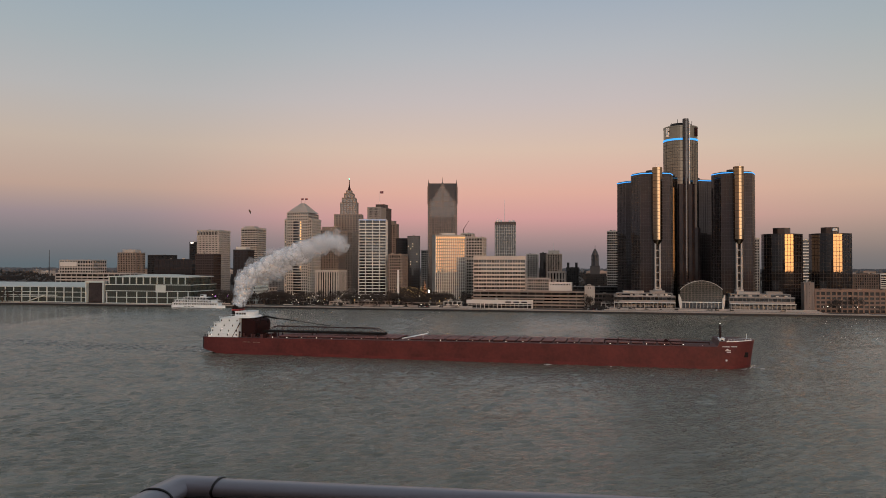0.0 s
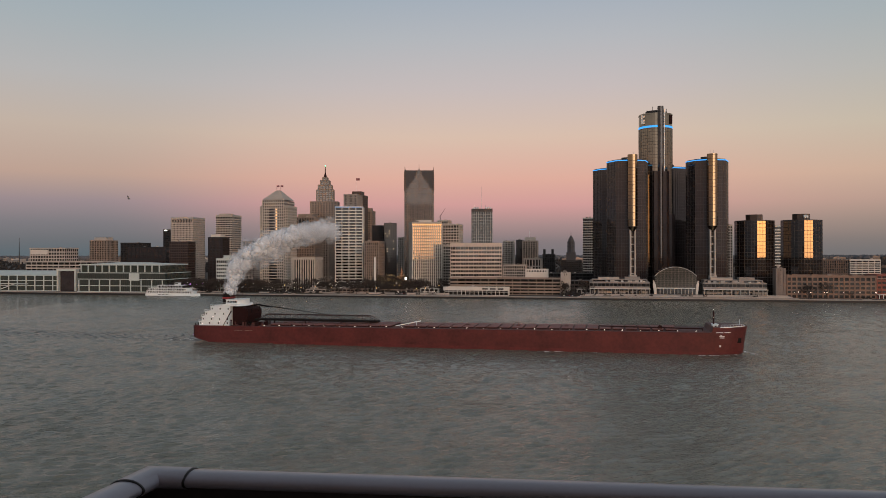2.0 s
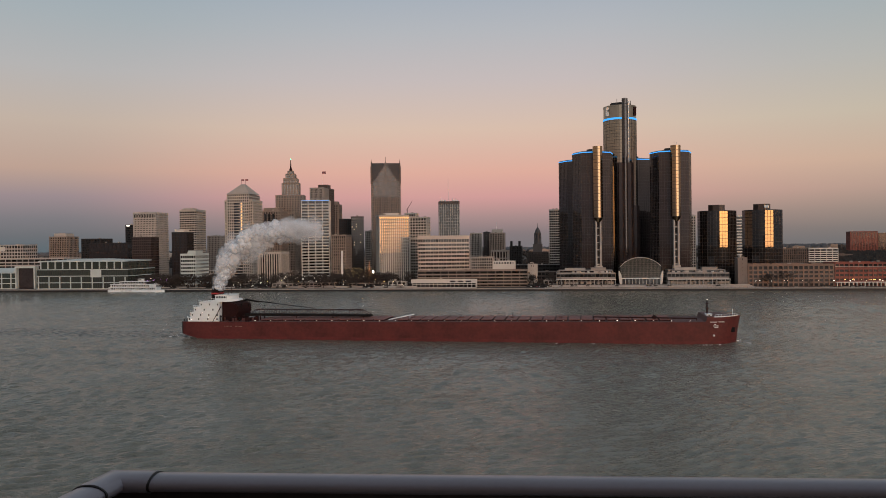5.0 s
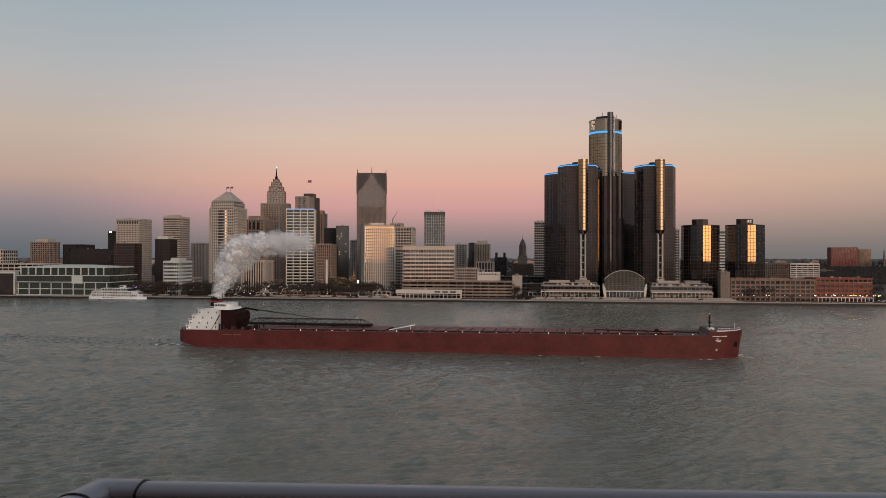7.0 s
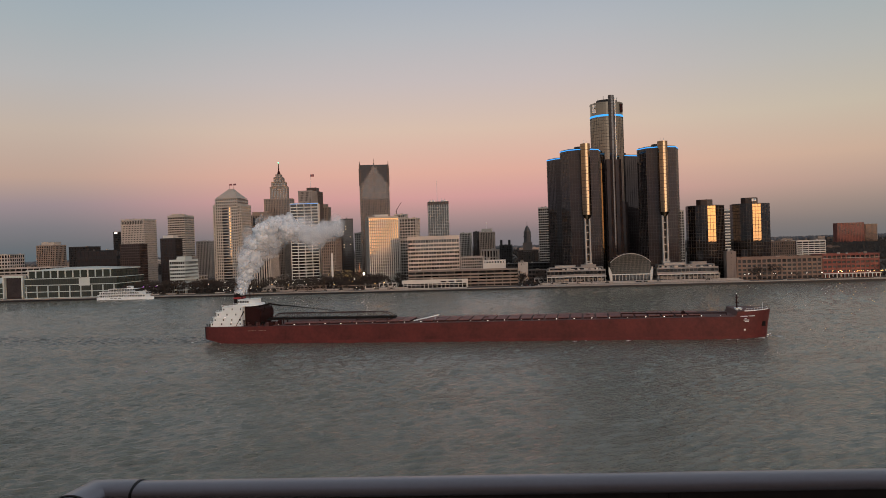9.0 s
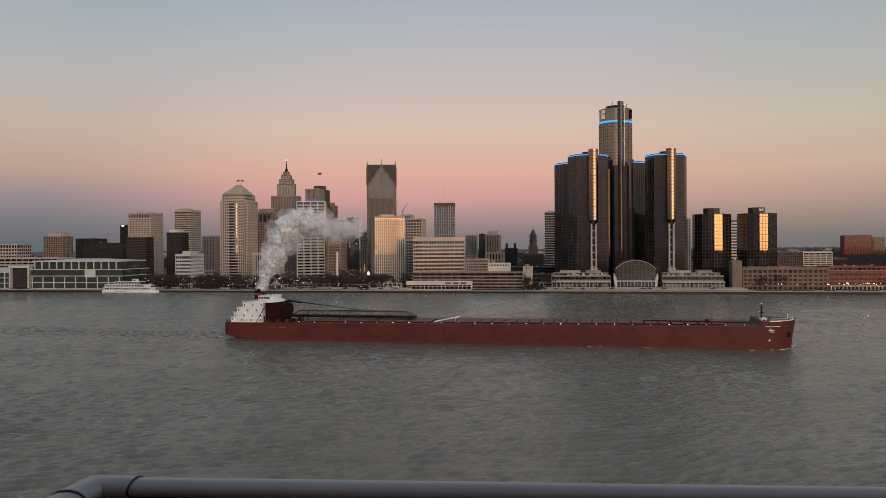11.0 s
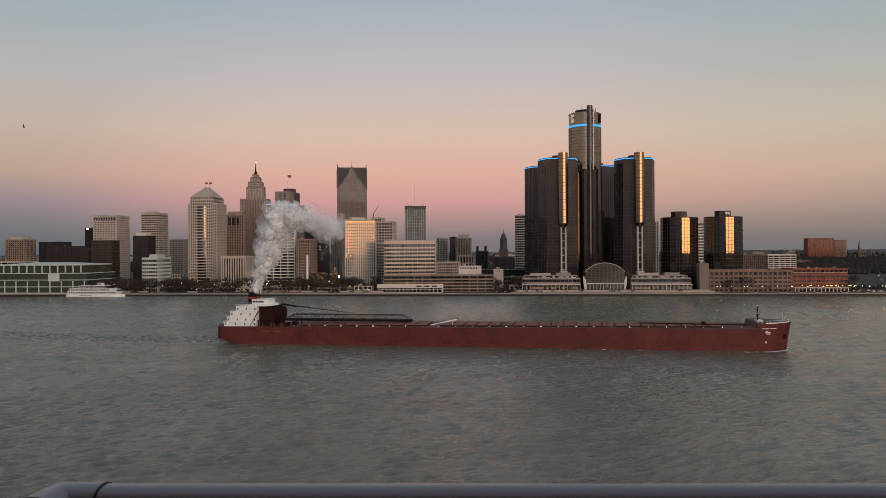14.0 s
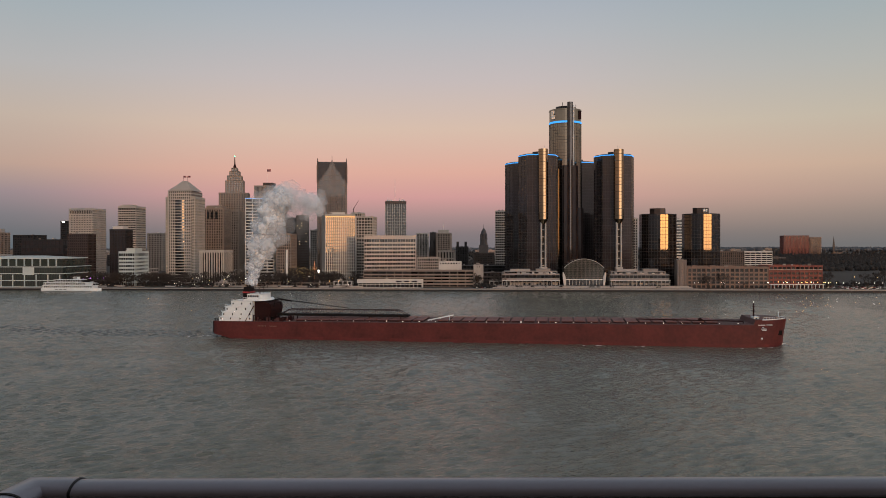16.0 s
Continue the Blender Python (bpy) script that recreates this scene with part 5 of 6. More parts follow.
def river_boat():
    """A white three-decked excursion boat at its berth."""
    x, y = along(-343.0, -16.5)
    b = thing("river_boat", "white three-decked excursion boat moored at the quay", "boat", pose(x, y, 0, 0, 0, TURN))
    L, W = 70.0, 12.0
    bm = bmesh.new()
    ring = [(0, 2), (4, 0.3), (L - 9, 0), (L - 3, 2.5), (L, W / 2), (L - 3, W - 2.5), (L - 9, W), (4, W - 0.3), (0, W - 2)]
    prism(bm, ring, -0.6, 2.8)
    part("hull", bm, ship_white, b)
    boxpart("waterline_stripe", (3.8, -0.06, 0.0, L - 9, 0.2, 0.5), black_paint, b)
    for i, (x0, x1, z) in enumerate(((2, L - 6, 2.8), (4, L - 12, 5.6), (16, L - 20, 8.4))):
        cabin = boxpart("cabin", (x0 + 1, 1.3, z, x1 - 1, W - 1.3, z + 2.4), charcoal if i == 2 else ship_white, b)
        boxpart("deck", (x0, 0.4, z + 2.4, x1, W - 0.4, z + 2.75), ship_white, b)
        n = int((x1 - x0 - 4) / 2.4)
        for k in range(n):
            boxpart("window", (x0 + 1.7 + k * 2.4, 1.22, z + 0.35, x0 + 3.6 + k * 2.4, 1.4, z + 2.1), window_glass, cabin)
        bm = bmesh.new()
        for k in range(int((x1 - x0) / 2)):
            box(bm, x0 + 0.3 + k * 2, 0.5, z, x0 + 0.6 + k * 2, 0.65, z + 2.4)
        box(bm, x0, 0.5, z + 0.72, x1, 0.6, z + 0.95)
        box(bm, x0, 0.5, z + 0.1, x1, 0.6, z + 0.25)
        part("deck_rail", bm, ship_white, b)
    b.scale = (1, 1, 1.2)
    pilot = boxpart("pilothouse", (38, 3, 11.1, 43, W - 3, 13.6), ship_white, b)
    boxpart("pilothouse_window", (38.4, 2.92, 12.1, 42.6, 3.1, 13.1), window_glass, pilot)
    for q in (3.4, W - 3.4):
        bm = bmesh.new()
        tube(bm, (30, q, 11), (30, q, 14.5), 0.4, n=10)
        part("funnel", bm, black_paint, b)
    for k in range(3):
        boxpart("name_bar", (18 + k * 5, -0.02, 1.6, 21.6 + k * 5, 0.12, 2.1), charcoal, b, "dark lettering bar on the hull")


def terraces():
    """Lawns, roads and stepped terraces behind the quay."""
    def strip(name, x0, x1, a, b, z, mat, label, cat):
        bm = bmesh.new()
        prism(bm, [(x0, shore(x0) + a), (x1, shore(x1) + a), (x1, shore(x1) + b), (x0, shore(x0) + b)], GROUND - 1, GROUND + z)
        tagged(part(name, bm, mat), label, cat, kind="structure")
    strip("lawn", -335, -20, 6, 32, 0.25, lawn, "brown winter lawn behind the quay", "lawn")
    strip("road", -335, 20, 60, 72, 0.12, asphalt, "dark asphalt riverside road", "road")
    strip("terrace", 165, 388, 5, 9.5, 0.9, paving, "stone terrace step by the river", "terrace")
    for k, (a, b, z, mat) in enumerate(((9.5, 12, 1.6, concrete), (12, 14.5, 2.3, paving), (14.5, 17.5, 3.0, concrete))):
        strip("terrace", 170 + k, 384 - k, a, b, z, mat, "pale terrace step under the podium", "terrace")
    strip("road", 388, 900, 10, 20, 0.12, asphalt, "dark asphalt riverside road", "road")
    strip("lawn", 470, 900, 26, 40, 0.2, lawn, "brown winter lawn beside the road", "lawn")
    # planters along the quay
    rng = random.Random(31)
    for i in range(34):
        x = rng.choice((rng.uniform(165, 384), rng.uniform(-330, 20), rng.uniform(390, 700)))
        xx, yy = along(x, rng.uniform(6.0, 8.5))
        t = thing("planter", "low stone planter with dry shrubs", "planter", pose(xx, yy, GROUND + (0.9 if 165 < x < 388 else 0.2), 0, 0, TURN), "planters along the quay")
        w = rng.uniform(2, 6)
        boxpart("trough", (0, 0, 0, w, 1.6, 0.8), concrete, t)
        bm = bmesh.new()
        for k in range(int(w)):
            clump(bm, 0.6 + k, 0.8, 0.7, 0.7, rng.uniform(0.8, 1.9), rng)
        part("shrub", bm, woods, t)
    # rail along the promenade
    for x0, x1 in ((-330, 20), (165, 388), (390, 760)):
        t = thing("quay_rail", "low dark metal rail along the quay", "railing", pose(0, 0, 0))
        bm = bmesh.new()
        n = int((x1 - x0) / 4)
        for i in range(n):
            x = x0 + i * 4
            box(bm, x - 0.06, shore(x) - 0.06, GROUND + 0.25, x + 0.06, shore(x) + 0.06, GROUND + 1.35)
        part("posting", bm, charcoal, t, kind="stuff")
        bm = bmesh.new()
        beam(bm, (x0, shore(x0), GROUND + 1.35), (x1, shore(x1), GROUND + 1.35), 0.12)
        beam(bm, (x0, shore(x0), GROUND + 0.8), (x1, shore(x1), GROUND + 0.8), 0.08)
        part("top_rail", bm, charcoal, t)


terraces()
planting()
shrubbery()
park_walls()
lights()
plaza()
cars()
low_buildings()
river_boat()
far_woods()

# ---- the ship ----
LEN, BEAM = 305.0, 32.0


def deck_z(x):
    return 8.8 + 2.2 * x / LEN + (2.5 * min(1, max(0, (x - 287.4) / 0.8)))


def build_ship():
    s = thing("lake_freighter", "long dark red self-unloading lake freighter with white aft house", "ship", pose(0, 0, 0))
    # hull: rounded transom, straight sides, bluff bow
    bm = bmesh.new()
    xs = [0, 1.5, 4, 9, 18, 40] + list(range(60, 275, 20)) + [278, 281, 284, 287.4, 288.2, 290, 292, 294, 296, 297.5, 299, 300.5, 301.7, 302.7, 303.5, 304.2, 304.7, 305]

    def half(x, z):
        hb = BEAM / 2
        if x < 18:
            hb *= 0.74 + 0.26 * math.sqrt(1 - (1 - x / 18) ** 2)
        if x > 278:
            q = (x - 278) / 27
            hb *= math.sqrt(max(0.0, 1 - q ** 2.6)) if q < 1 else 0
            hb *= 1 - 0.16 * q * min(1.0, max(0.0, (9.0 - z) / 9.0))
        return max(hb, 0.25)
    prev = None
    for x in xs:
        top = deck_z(x) + 0.9
        # the counter stern lifts clear of the water
        lift = 3.0 * (1 - x / 16) ** 1.2 if x < 16 else -9.0
        zs = [max(z, lift + 0.35 * k) for k, z in enumerate((-1.5, 0, 1.9, 5.0))] + [top]
        ring = []
        for side in (-1, 1):
            for z in (zs if side < 0 else zs[::-1]):
                xx = x
                if x < 9:
                    xx = x + (1 - x / 9) * max(0, (2.0 - z)) * 0.7
                if x > 296:
                    xx = x - max(0, 2.5 - z) * 0.3 + 0.16 * max(0, z - 5)
                ring.append(bm.verts.new((xx, side * half(x, z), z)))
        if prev:
            for i in range(len(ring) - 1):
                f = bm.faces.new((prev[i], ring[i], ring[i + 1], prev[i + 1]))
                f.material_index = 2 if i == 4 else (3 if x <= 1.5 else (1 if i in (0, 1, 7, 8) else 0))
        else:
            bm.faces.new(ring[::-1])
        prev = ring
    bm.faces.new(prev)
    hull = part("hull", bm, [hull_red, hull_low, deck_red, dark_maroon], s, smooth=True)
    hull.data.set_sharp_from_angle(angle=radians(38))
    return s, hull


def ship_house(s):
    tiers = ((5.2, 30, 13, 9.6, 12.0), (7.2, 30, 12.7, 12.0, 15.0), (9.6, 30, 12.4, 15.0, 18.0), (14.0, 30, 12, 18.0, 21.1))
    for x0, x1, hb, z0, z1 in tiers:
        d = boxpart("deckhouse_tier", (x0, -hb, z0, x1, hb, z1 - 0.15), ship_white, s, "white painted deckhouse tier")
        boxpart("tier_deck", (x0 - 0.4, -hb - 0.5, z1 - 0.15, x1 + 0.3, hb + 0.5, z1), ship_white, s)
        n = int((x1 - x0) / 3.2)
        for i in range(n):
            xx = x0 + 1.4 + i * (x1 - x0 - 2.8) / max(1, n - 1)
            if i % 2:
                continue
            boxpart("porthole", (xx - 0.42, -hb - 0.06, z0 + 1.1, xx + 0.42, -hb + 0.1, z0 + 2.1), window_glass, d)
        bm = bmesh.new()
        for i in range(int((x1 - x0) / 2) + 1):
            box(bm, x0 + i * 2.0, -hb - 0.4, z1, x0 + i * 2.0 + 0.08, -hb - 0.32, z1 + 1.0)
        box(bm, x0 - 0.3, -hb - 0.42, z1 + 0.95, x1, -hb - 0.32, z1 + 1.05)
        box(bm, x0 - 0.3, -hb - 0.42, z1 + 0.5, x1, -hb - 0.34, z1 + 0.56)
        part("tier_rail", bm, ship_white, d)
    # wheelhouse with wings and windows all round
    wh = boxpart("wheelhouse", (24.5, -8.5, 22, 33.5, 5.5, 24.6), ship_white, s, "white wheelhouse")
    bm = bmesh.new()
    front = [(34.0 + 4.2 * math.cos(radians(a)), -1.5 + 10.2 * math.sin(radians(a))) for a in range(-80, 81, 16)]
    prism(bm, [(23.0, -11.6)] + front + [(23.0, 8.6)], 21.1, 22.1, [(23.0, -11.6)] + [(x - 0.8, y) for x, y in front] + [(23.0, 8.6)])
    part("bridge_deck", bm, ship_white, s, "white bridge deck with a rounded front")
    bm = bmesh.new()
    prism(bm, [(33.0, -8.0)] + [(33.4 + 2.8 * math.cos(radians(a)), -1.5 + 6.6 * math.sin(radians(a))) for a in range(-80, 81, 16)] + [(33.0, 5.0)], 22.0, 24.5)
    part("bridge_front", bm, ship_white, s, "rounded white bridge front")
    bm = bmesh.new()
    for i in range(7):
        x = 23.2 + i * 1.6
        box(bm, x, -11.6, 22.1, x + 0.1, -11.5, 23.1)
    box(bm, 23.0, -11.62, 23.0, 33.5, -11.5, 23.12)
    part("bridge_rail", bm, ship_white, s)
    boxpart("wheelhouse_window", (25.0, -8.62, 23.0, 33.0, -8.45, 24.1), window_glass, wh, "row of dark bridge windows")
    bm = bmesh.new()
    for i in range(6):
        box(bm, 25.9 + i * 1.3, -8.72, 22.9, 26.1 + i * 1.3, -8.4, 24.2)
    part("window_posting", bm, ship_white, wh)
    boxpart("wheelhouse_roof", (24.2, -8.8, 24.6, 34.4, 5.8, 24.85), ship_white, wh)
    bm = bmesh.new()
    for x, z in ((27, 30), (30, 32.5), (33, 29)):
        tube(bm, (x, -2, 25.2), (x, -2, z), 0.14)
    box(bm, 28.4, -2.2, 29.4, 31.6, -1.8, 29.8)
    for x, z in ((25.4, 27.6), (26.2, 28.6), (28.4, 28.2), (31.6, 28.0), (32.4, 27.2)):
        tube(bm, (x, -5, 24.9), (x, -5, z), 0.12)
    box(bm, 26.4, -5.2, 26.9, 32.2, -4.8, 27.1)
    part("radar_mast", bm, dark_maroon, s)
    # funnel
    bm = bmesh.new()
    prism(bm, [(18.3, -4), (23.4, -4), (23.4, 4), (18.3, 4)], 21, 28.6, [(18.9, -3.6), (23.2, -3.6), (23.2, 3.6), (18.9, 3.6)])
    fn = part("funnel", bm, black_paint, s, "black funnel with a red band")
    boxpart("funnel_band", (18.3, -4.05, 25.0, 23.6, 4.05, 25.9), funnel_red, fn, "red funnel band")
    bm = bmesh.new()
    for x in (19.8, 21.8):
        tube(bm, (x, 0, 28.4), (x, 0, 31.0), 0.55, n=10)
    part("exhaust_pipe", bm, black_paint, fn)
    # hull name bars
    for x0, x1, z0, z1 in ((28, 33, 7.4, 6.9), (34.5, 39, 7.4, 6.9)):
        for k in range(6):
            q = x0 + k * (x1 - x0) / 6
            boxpart("name_bar", (q, -16.06, z0, q + 0.5, -15.9, z0 + 0.32), brown_stone, s, "faded lettering bar on the hull")
    # dark conveyor house ahead of the deckhouse, with stair
    bm = bmesh.new()
    side = ((30.3, 9), (38.6, 9), (41.0, 15.5), (40.6, 19.0), (37.2, 20.6), (30.3, 21.4))
    a = [bm.verts.new((x, -9.5, z)) for x, z in side]
    b = [bm.verts.new((x, 9.5, z)) for x, z in side]
    for k in range(6):
        bm.faces.new((a[k], a[(k + 1) % 6], b[(k + 1) % 6], b[k]))
    bm.faces.new(a)
    bm.faces.new(b[::-1])
    bmesh.ops.bevel(bm, geom=bm.edges[:], offset=0.5, segments=2, affect="EDGES")
    part("conveyor_house", bm, dark_maroon, s, "dark maroon conveyor house")
    bm = bmesh.new()
    beam(bm, (25.0, -12.8, 9.5), (31.5, -12.8, 18.5), 0.7, 0.35)
    part("outside_stair", bm, dark_maroon, s)
    bm = bmesh.new()
    for q in (-5, 5):
        beam(bm, (36.5, q, 20.0), (41.8, q, 21.6), 0.55)
        beam(bm, (41.8, q, 21.6), (40.8, q, 17), 0.3)
    beam(bm, (41.8, -5, 21.6), (41.8, 5, 21.6), 0.5)
    part("a_frame", bm, black_paint, s, "black hoist frame")
    bm = bmesh.new()
    for q in (-1.2, 1.2):
        tube(bm, (41.8, q, 21.6), (62, q, 19.2), 0.14)
        tube(bm, (62, q, 19.2), (84, q, 16.6), 0.1)
    beam(bm, (41.5, 0, 21.7), (50, 0, 20.4), 0.9, 0.9)
    beam(bm, (55, 0, 20.1), (57.5, 0, 19.8), 0.5, 0.6)
    part("hoist_cable", bm, black_paint, s)
    # winches, ventilators, hoppers and bollards between the house and the boom
    rng = random.Random(23)
    for i in range(26):
        x, y, z = rng.uniform(31, 52), rng.uniform(-14.5, -5), deck_z(40) + 0.8
        w, h = rng.uniform(0.6, 2.4), rng.uniform(0.7, 2.6)
        bm = bmesh.new()
        if i % 3:
            box(bm, x, y, z, x + w, y + rng.uniform(0.8, 2), z + h)
            box(bm, x - 0.1, y - 0.1, z + h, x + w + 0.1, y + 0.9, z + h + 0.15)
        else:
            tube(bm, (x, y, z), (x, y, z + h + 0.8), 0.35, n=8)
            tube(bm, (x, y, z + h + 0.8), (x + 0.2, y, z + h + 1.2), 0.6, n=8)
        part("deck_machinery", bm, rng.choice((black_paint, dark_maroon, deck_red)), s)
    for i in range(9):
        x = 1.5 + i * 1.7
        bm = bmesh.new()
        tube(bm, (x, -11 + 0.2 * i, 9.6), (x, -11 + 0.2 * i, 10.9), 0.28, n=8)
        box(bm, x - 0.4, -11.4 + 0.2 * i, 10.8, x + 0.4, -10.6 + 0.2 * i, 11.0)
        part("bollard", bm, black_paint, s)
    # the unloading boom
    bm = bmesh.new()
    box(bm, 42, -2.6, 12.2, 118, 2.6, 13.4)
    part("boom_trough", bm, black_paint, s, "dark conveyor boom trough")
    bm = bmesh.new()
    n = 20
    for q in (-2.4, 2.4):
        beam(bm, (49, q, 15.9), (112, q, 15.9), 0.3)
        beam(bm, (44, q, 13.2), (49, q, 15.9), 0.3)
        beam(bm, (112, q, 15.9), (117, q, 13.5), 0.3)
        for i in range(n + 1):
            x = 49 + i * 63 / n
            beam(bm, (x, q, 13.3), (x, q, 15.9), 0.17)
            if i < n:
                beam(bm, (x, q, 13.3 if i % 2 else 15.9), (x + 63 / n, q, 15.9 if i % 2 else 13.3), 0.14)
    part("boom_truss", bm, dark_maroon, s, "dark red lattice boom truss")
    for x in (52, 74, 96, 114):
        bm = bmesh.new()
        beam(bm, (x, -3, deck_z(x)), (x, -3, 12.3), 0.5)
        beam(bm, (x, 3, deck_z(x)), (x, 3, 12.3), 0.5)
        beam(bm, (x, -3.3, 12.5), (x, 3.3, 12.5), 0.5)
        part("boom_rest", bm, dark_maroon, s)
    bm = bmesh.new()
    beam(bm, (121, -6, 11.0), (135, -4, 13.9), 1.3, 0.5)
    for q in (0.15, 0.5, 0.85):
        beam(bm, (121 + 14 * q, -5.6, 10.2), (121 + 14 * q, -5.4, 10.9 + 2.9 * q), 0.25)
    ob = part("gangway", bm, ship_white, s, "white gangway propped up on deck")
    # hatch covers with coamings
    c0 = bmesh.new()
    box(c0, 0, -10.5, 0, 5.3, 10.5, 0.75, 1)
    box(c0, -0.2, -10.8, 0.75, 5.5, 10.8, 1.0)
    for k in range(5):
        box(c0, -0.2, -9.2 + k * 4.4, 1.0, 5.5, -8.8 + k * 4.4, 1.12)
    hatch = mesh_of("hatch_cover", c0, [hatch_red, dark_maroon])
    for i in range(34):
        x = 48 + i * 6.6
        if 118 < x < 126:
            continue
        o = new("hatch_cover", hatch)
        o.parent = s
        o.location = (x, 0, deck_z(x) + 0.9)
    # bulwark rail, deck lights, winches
    bm = bmesh.new()
    for side in (-15.6, 15.6):
        for i in range(82):
            x = 44 + i * 3
            box(bm, x, side - 0.05, deck_z(x) + 0.8, x + 0.1, side + 0.05, deck_z(x) + 1.95)
    part("deck_rail_posting", bm, deck_red, s, kind="stuff")
    bm = bmesh.new()
    for side in (-15.6, 15.6):
        for dz in (1.35, 1.9):
            beam(bm, (44, side, deck_z(44) + dz), (287, side, deck_z(287) + dz), 0.07)
    part("deck_rail", bm, deck_red, s)
    bulb = bmesh.new()
    bmesh.ops.create_icosphere(bulb, subdivisions=1, radius=0.16)
    lamp = mesh_of("deck_lamp", bulb, lamp_white)
    for i in range(27):
        x = 46 + i * 9.0
        o = new("deck_lamp", lamp)
        o.parent = s
        o.location = (x, -14.9, deck_z(x) + 1.55)
    for x, z in ((8, 11), (22, 12), (17, 15)):
        o = new("deck_lamp", lamp)
        o.parent = s
        o.location = (x, -13.3, z)
    for x in (160, 188, 214, 238):
        bm = bmesh.new()
        box(bm, x, -2, deck_z(x) + 1.0, x + 2, 1.5, deck_z(x) + 2.3)
        tube(bm, (x + 1, 0, deck_z(x) + 2), (x + 1, 0, deck_z(x) + 4.0), 0.12)
        part("deck_winch", bm, deck_red, s)
    # forward crane pipe, bow house, mast, staff
    bm = bmesh.new()
    beam(bm, (232, -8, 13.4), (284, -8, 12.9), 0.55, 0.6)
    for x in (232, 250, 268, 284):
        beam(bm, (x, -8, deck_z(min(x, 286)) + 0.5), (x, -8, 13.2), 0.4)
    part("hatch_crane_rail", bm, dark_maroon, s)
    bm = bmesh.new()
    box(bm, 262, -9, 12.4, 264, -7, 14.0)
    box(bm, 262.4, -8.6, 14, 263.4, -7.4, 14.5)
    part("rail_trolley", bm, dark_maroon, s)
    bm = bmesh.new()
    prism(bm, [(288.9, -9.2), (291.4, -8.6), (291.4, -2.5), (288.9, -2.5)], 12.5, 15.2)
    box(bm, 288.6, -9.4, 15.2, 291.7, -2.2, 15.35)
    part("bow_house", bm, ship_white, s, "white bow house")
    boxpart("bow_house_door", (289.7, -9.25, 12.9, 290.5, -8.8, 14.7), black_paint, s, "dark bow house door")
    bm = bmesh.new()
    last = None
    for k in range(9):
        x = 291.5 + k * 1.45
        y = -15.4 * math.sqrt(max(0, 1 - ((x - 278) / 27) ** 2.6))
        top = Vector((x + 0.9, y, deck_z(x) + 2.2))
        tube(bm, (x + 0.9, y, deck_z(x) + 0.9), top, 0.07)
        if last:
            tube(bm, last, top, 0.07)
        last = top
    part("bow_rail", bm, ship_white, s)
    bm = bmesh.new()
    tube(bm, (289.5, -6, 14.5), (289.5, -6, 22.5), 0.45, 0.25, 8)
    box(bm, 288.6, -7.2, 18, 290.4, -4.8, 18.4)
    box(bm, 288.8, -6.6, 20.4, 290.2, -5.4, 20.8)
    mast = part("bow_mast", bm, dark_maroon, s)
    for z in (18.8, 22.8):
        o = new("mast_lamp", lamp)
        o.parent = mast
        o.location = (289.5, -6.2, z)
    bm = bmesh.new()
    tube(bm, (303, 0, 13), (303, 0, 17.4), 0.12)
    part("bow_staff", bm, ship_white, s)
    # white top edge of the bow bulwark, hull marks
    bm = bmesh.new()
    for a, b in ((291, 294), (294, 298), (298, 301.5), (301.5, 304.2)):
        ya, yb = (-16 * math.sqrt(max(0, 1 - ((q - 278) / 27) ** 2.6)) for q in (a, b))
        beam(bm, (a + 0.6, ya, deck_z(a) + 1.0), (b + 0.6, yb, deck_z(b) + 1.0), 0.35, 0.5)
    part("bow_capping", bm, ship_white, s)
    for x, z, w in ((289.5, 11.6, 3.4), (293.6, 11.6, 3.0), (291.5, 10.3, 0.9), (291.0, 9.6, 2.6), (291.6, 8.9, 1.9)):
        y = -16 * math.sqrt(max(0, 1 - ((x + w / 2 - 278) / 27) ** 2.6)) - 0.45
        bm = bmesh.new()
        box(bm, x, y - 0.1, z, x + w, y + 1.2, z + 0.3)
        part("name_bar", bm, ship_white, s, "white lettering bar on the bow")
    o = bmesh.new()
    bmesh.ops.create_icosphere(o, subdivisions=2, radius=0.6, matrix=Matrix.Translation((291.5, -13.9, 4.8)))
    part("hull_mark", o, ship_white, s)
    bm = bmesh.new()
    box(bm, 300.0, -9.6, 6.2, 302.3, -7.2, 8.6)
    part("anchor", bm, black_paint, s, "black anchor in its recess")


# wake water: low silt value puts the wake's dark reflections into its base colour
DARKENED_WAKE = water_material(0.9, 0.09, 0.3)


def ribbon(bm, pts, widths, z):
    """A low ragged strip of foam along a line."""
    prev = None
    for i, ((x, y), w) in enumerate(zip(pts, widths)):
        j = random.uniform(0.6, 1.4)
        row = [bm.verts.new((x, y - w * j / 2, 0.02)), bm.verts.new((x, y, z + 0.12 * w * random.uniform(0.4, 1.2))), bm.verts.new((x, y + w * j / 2, 0.02))]
        if prev and random.random() < 0.97:
            for k in (0, 1):
                bm.faces.new((prev[k], row[k], row[k + 1], prev[k + 1]))
        prev = row


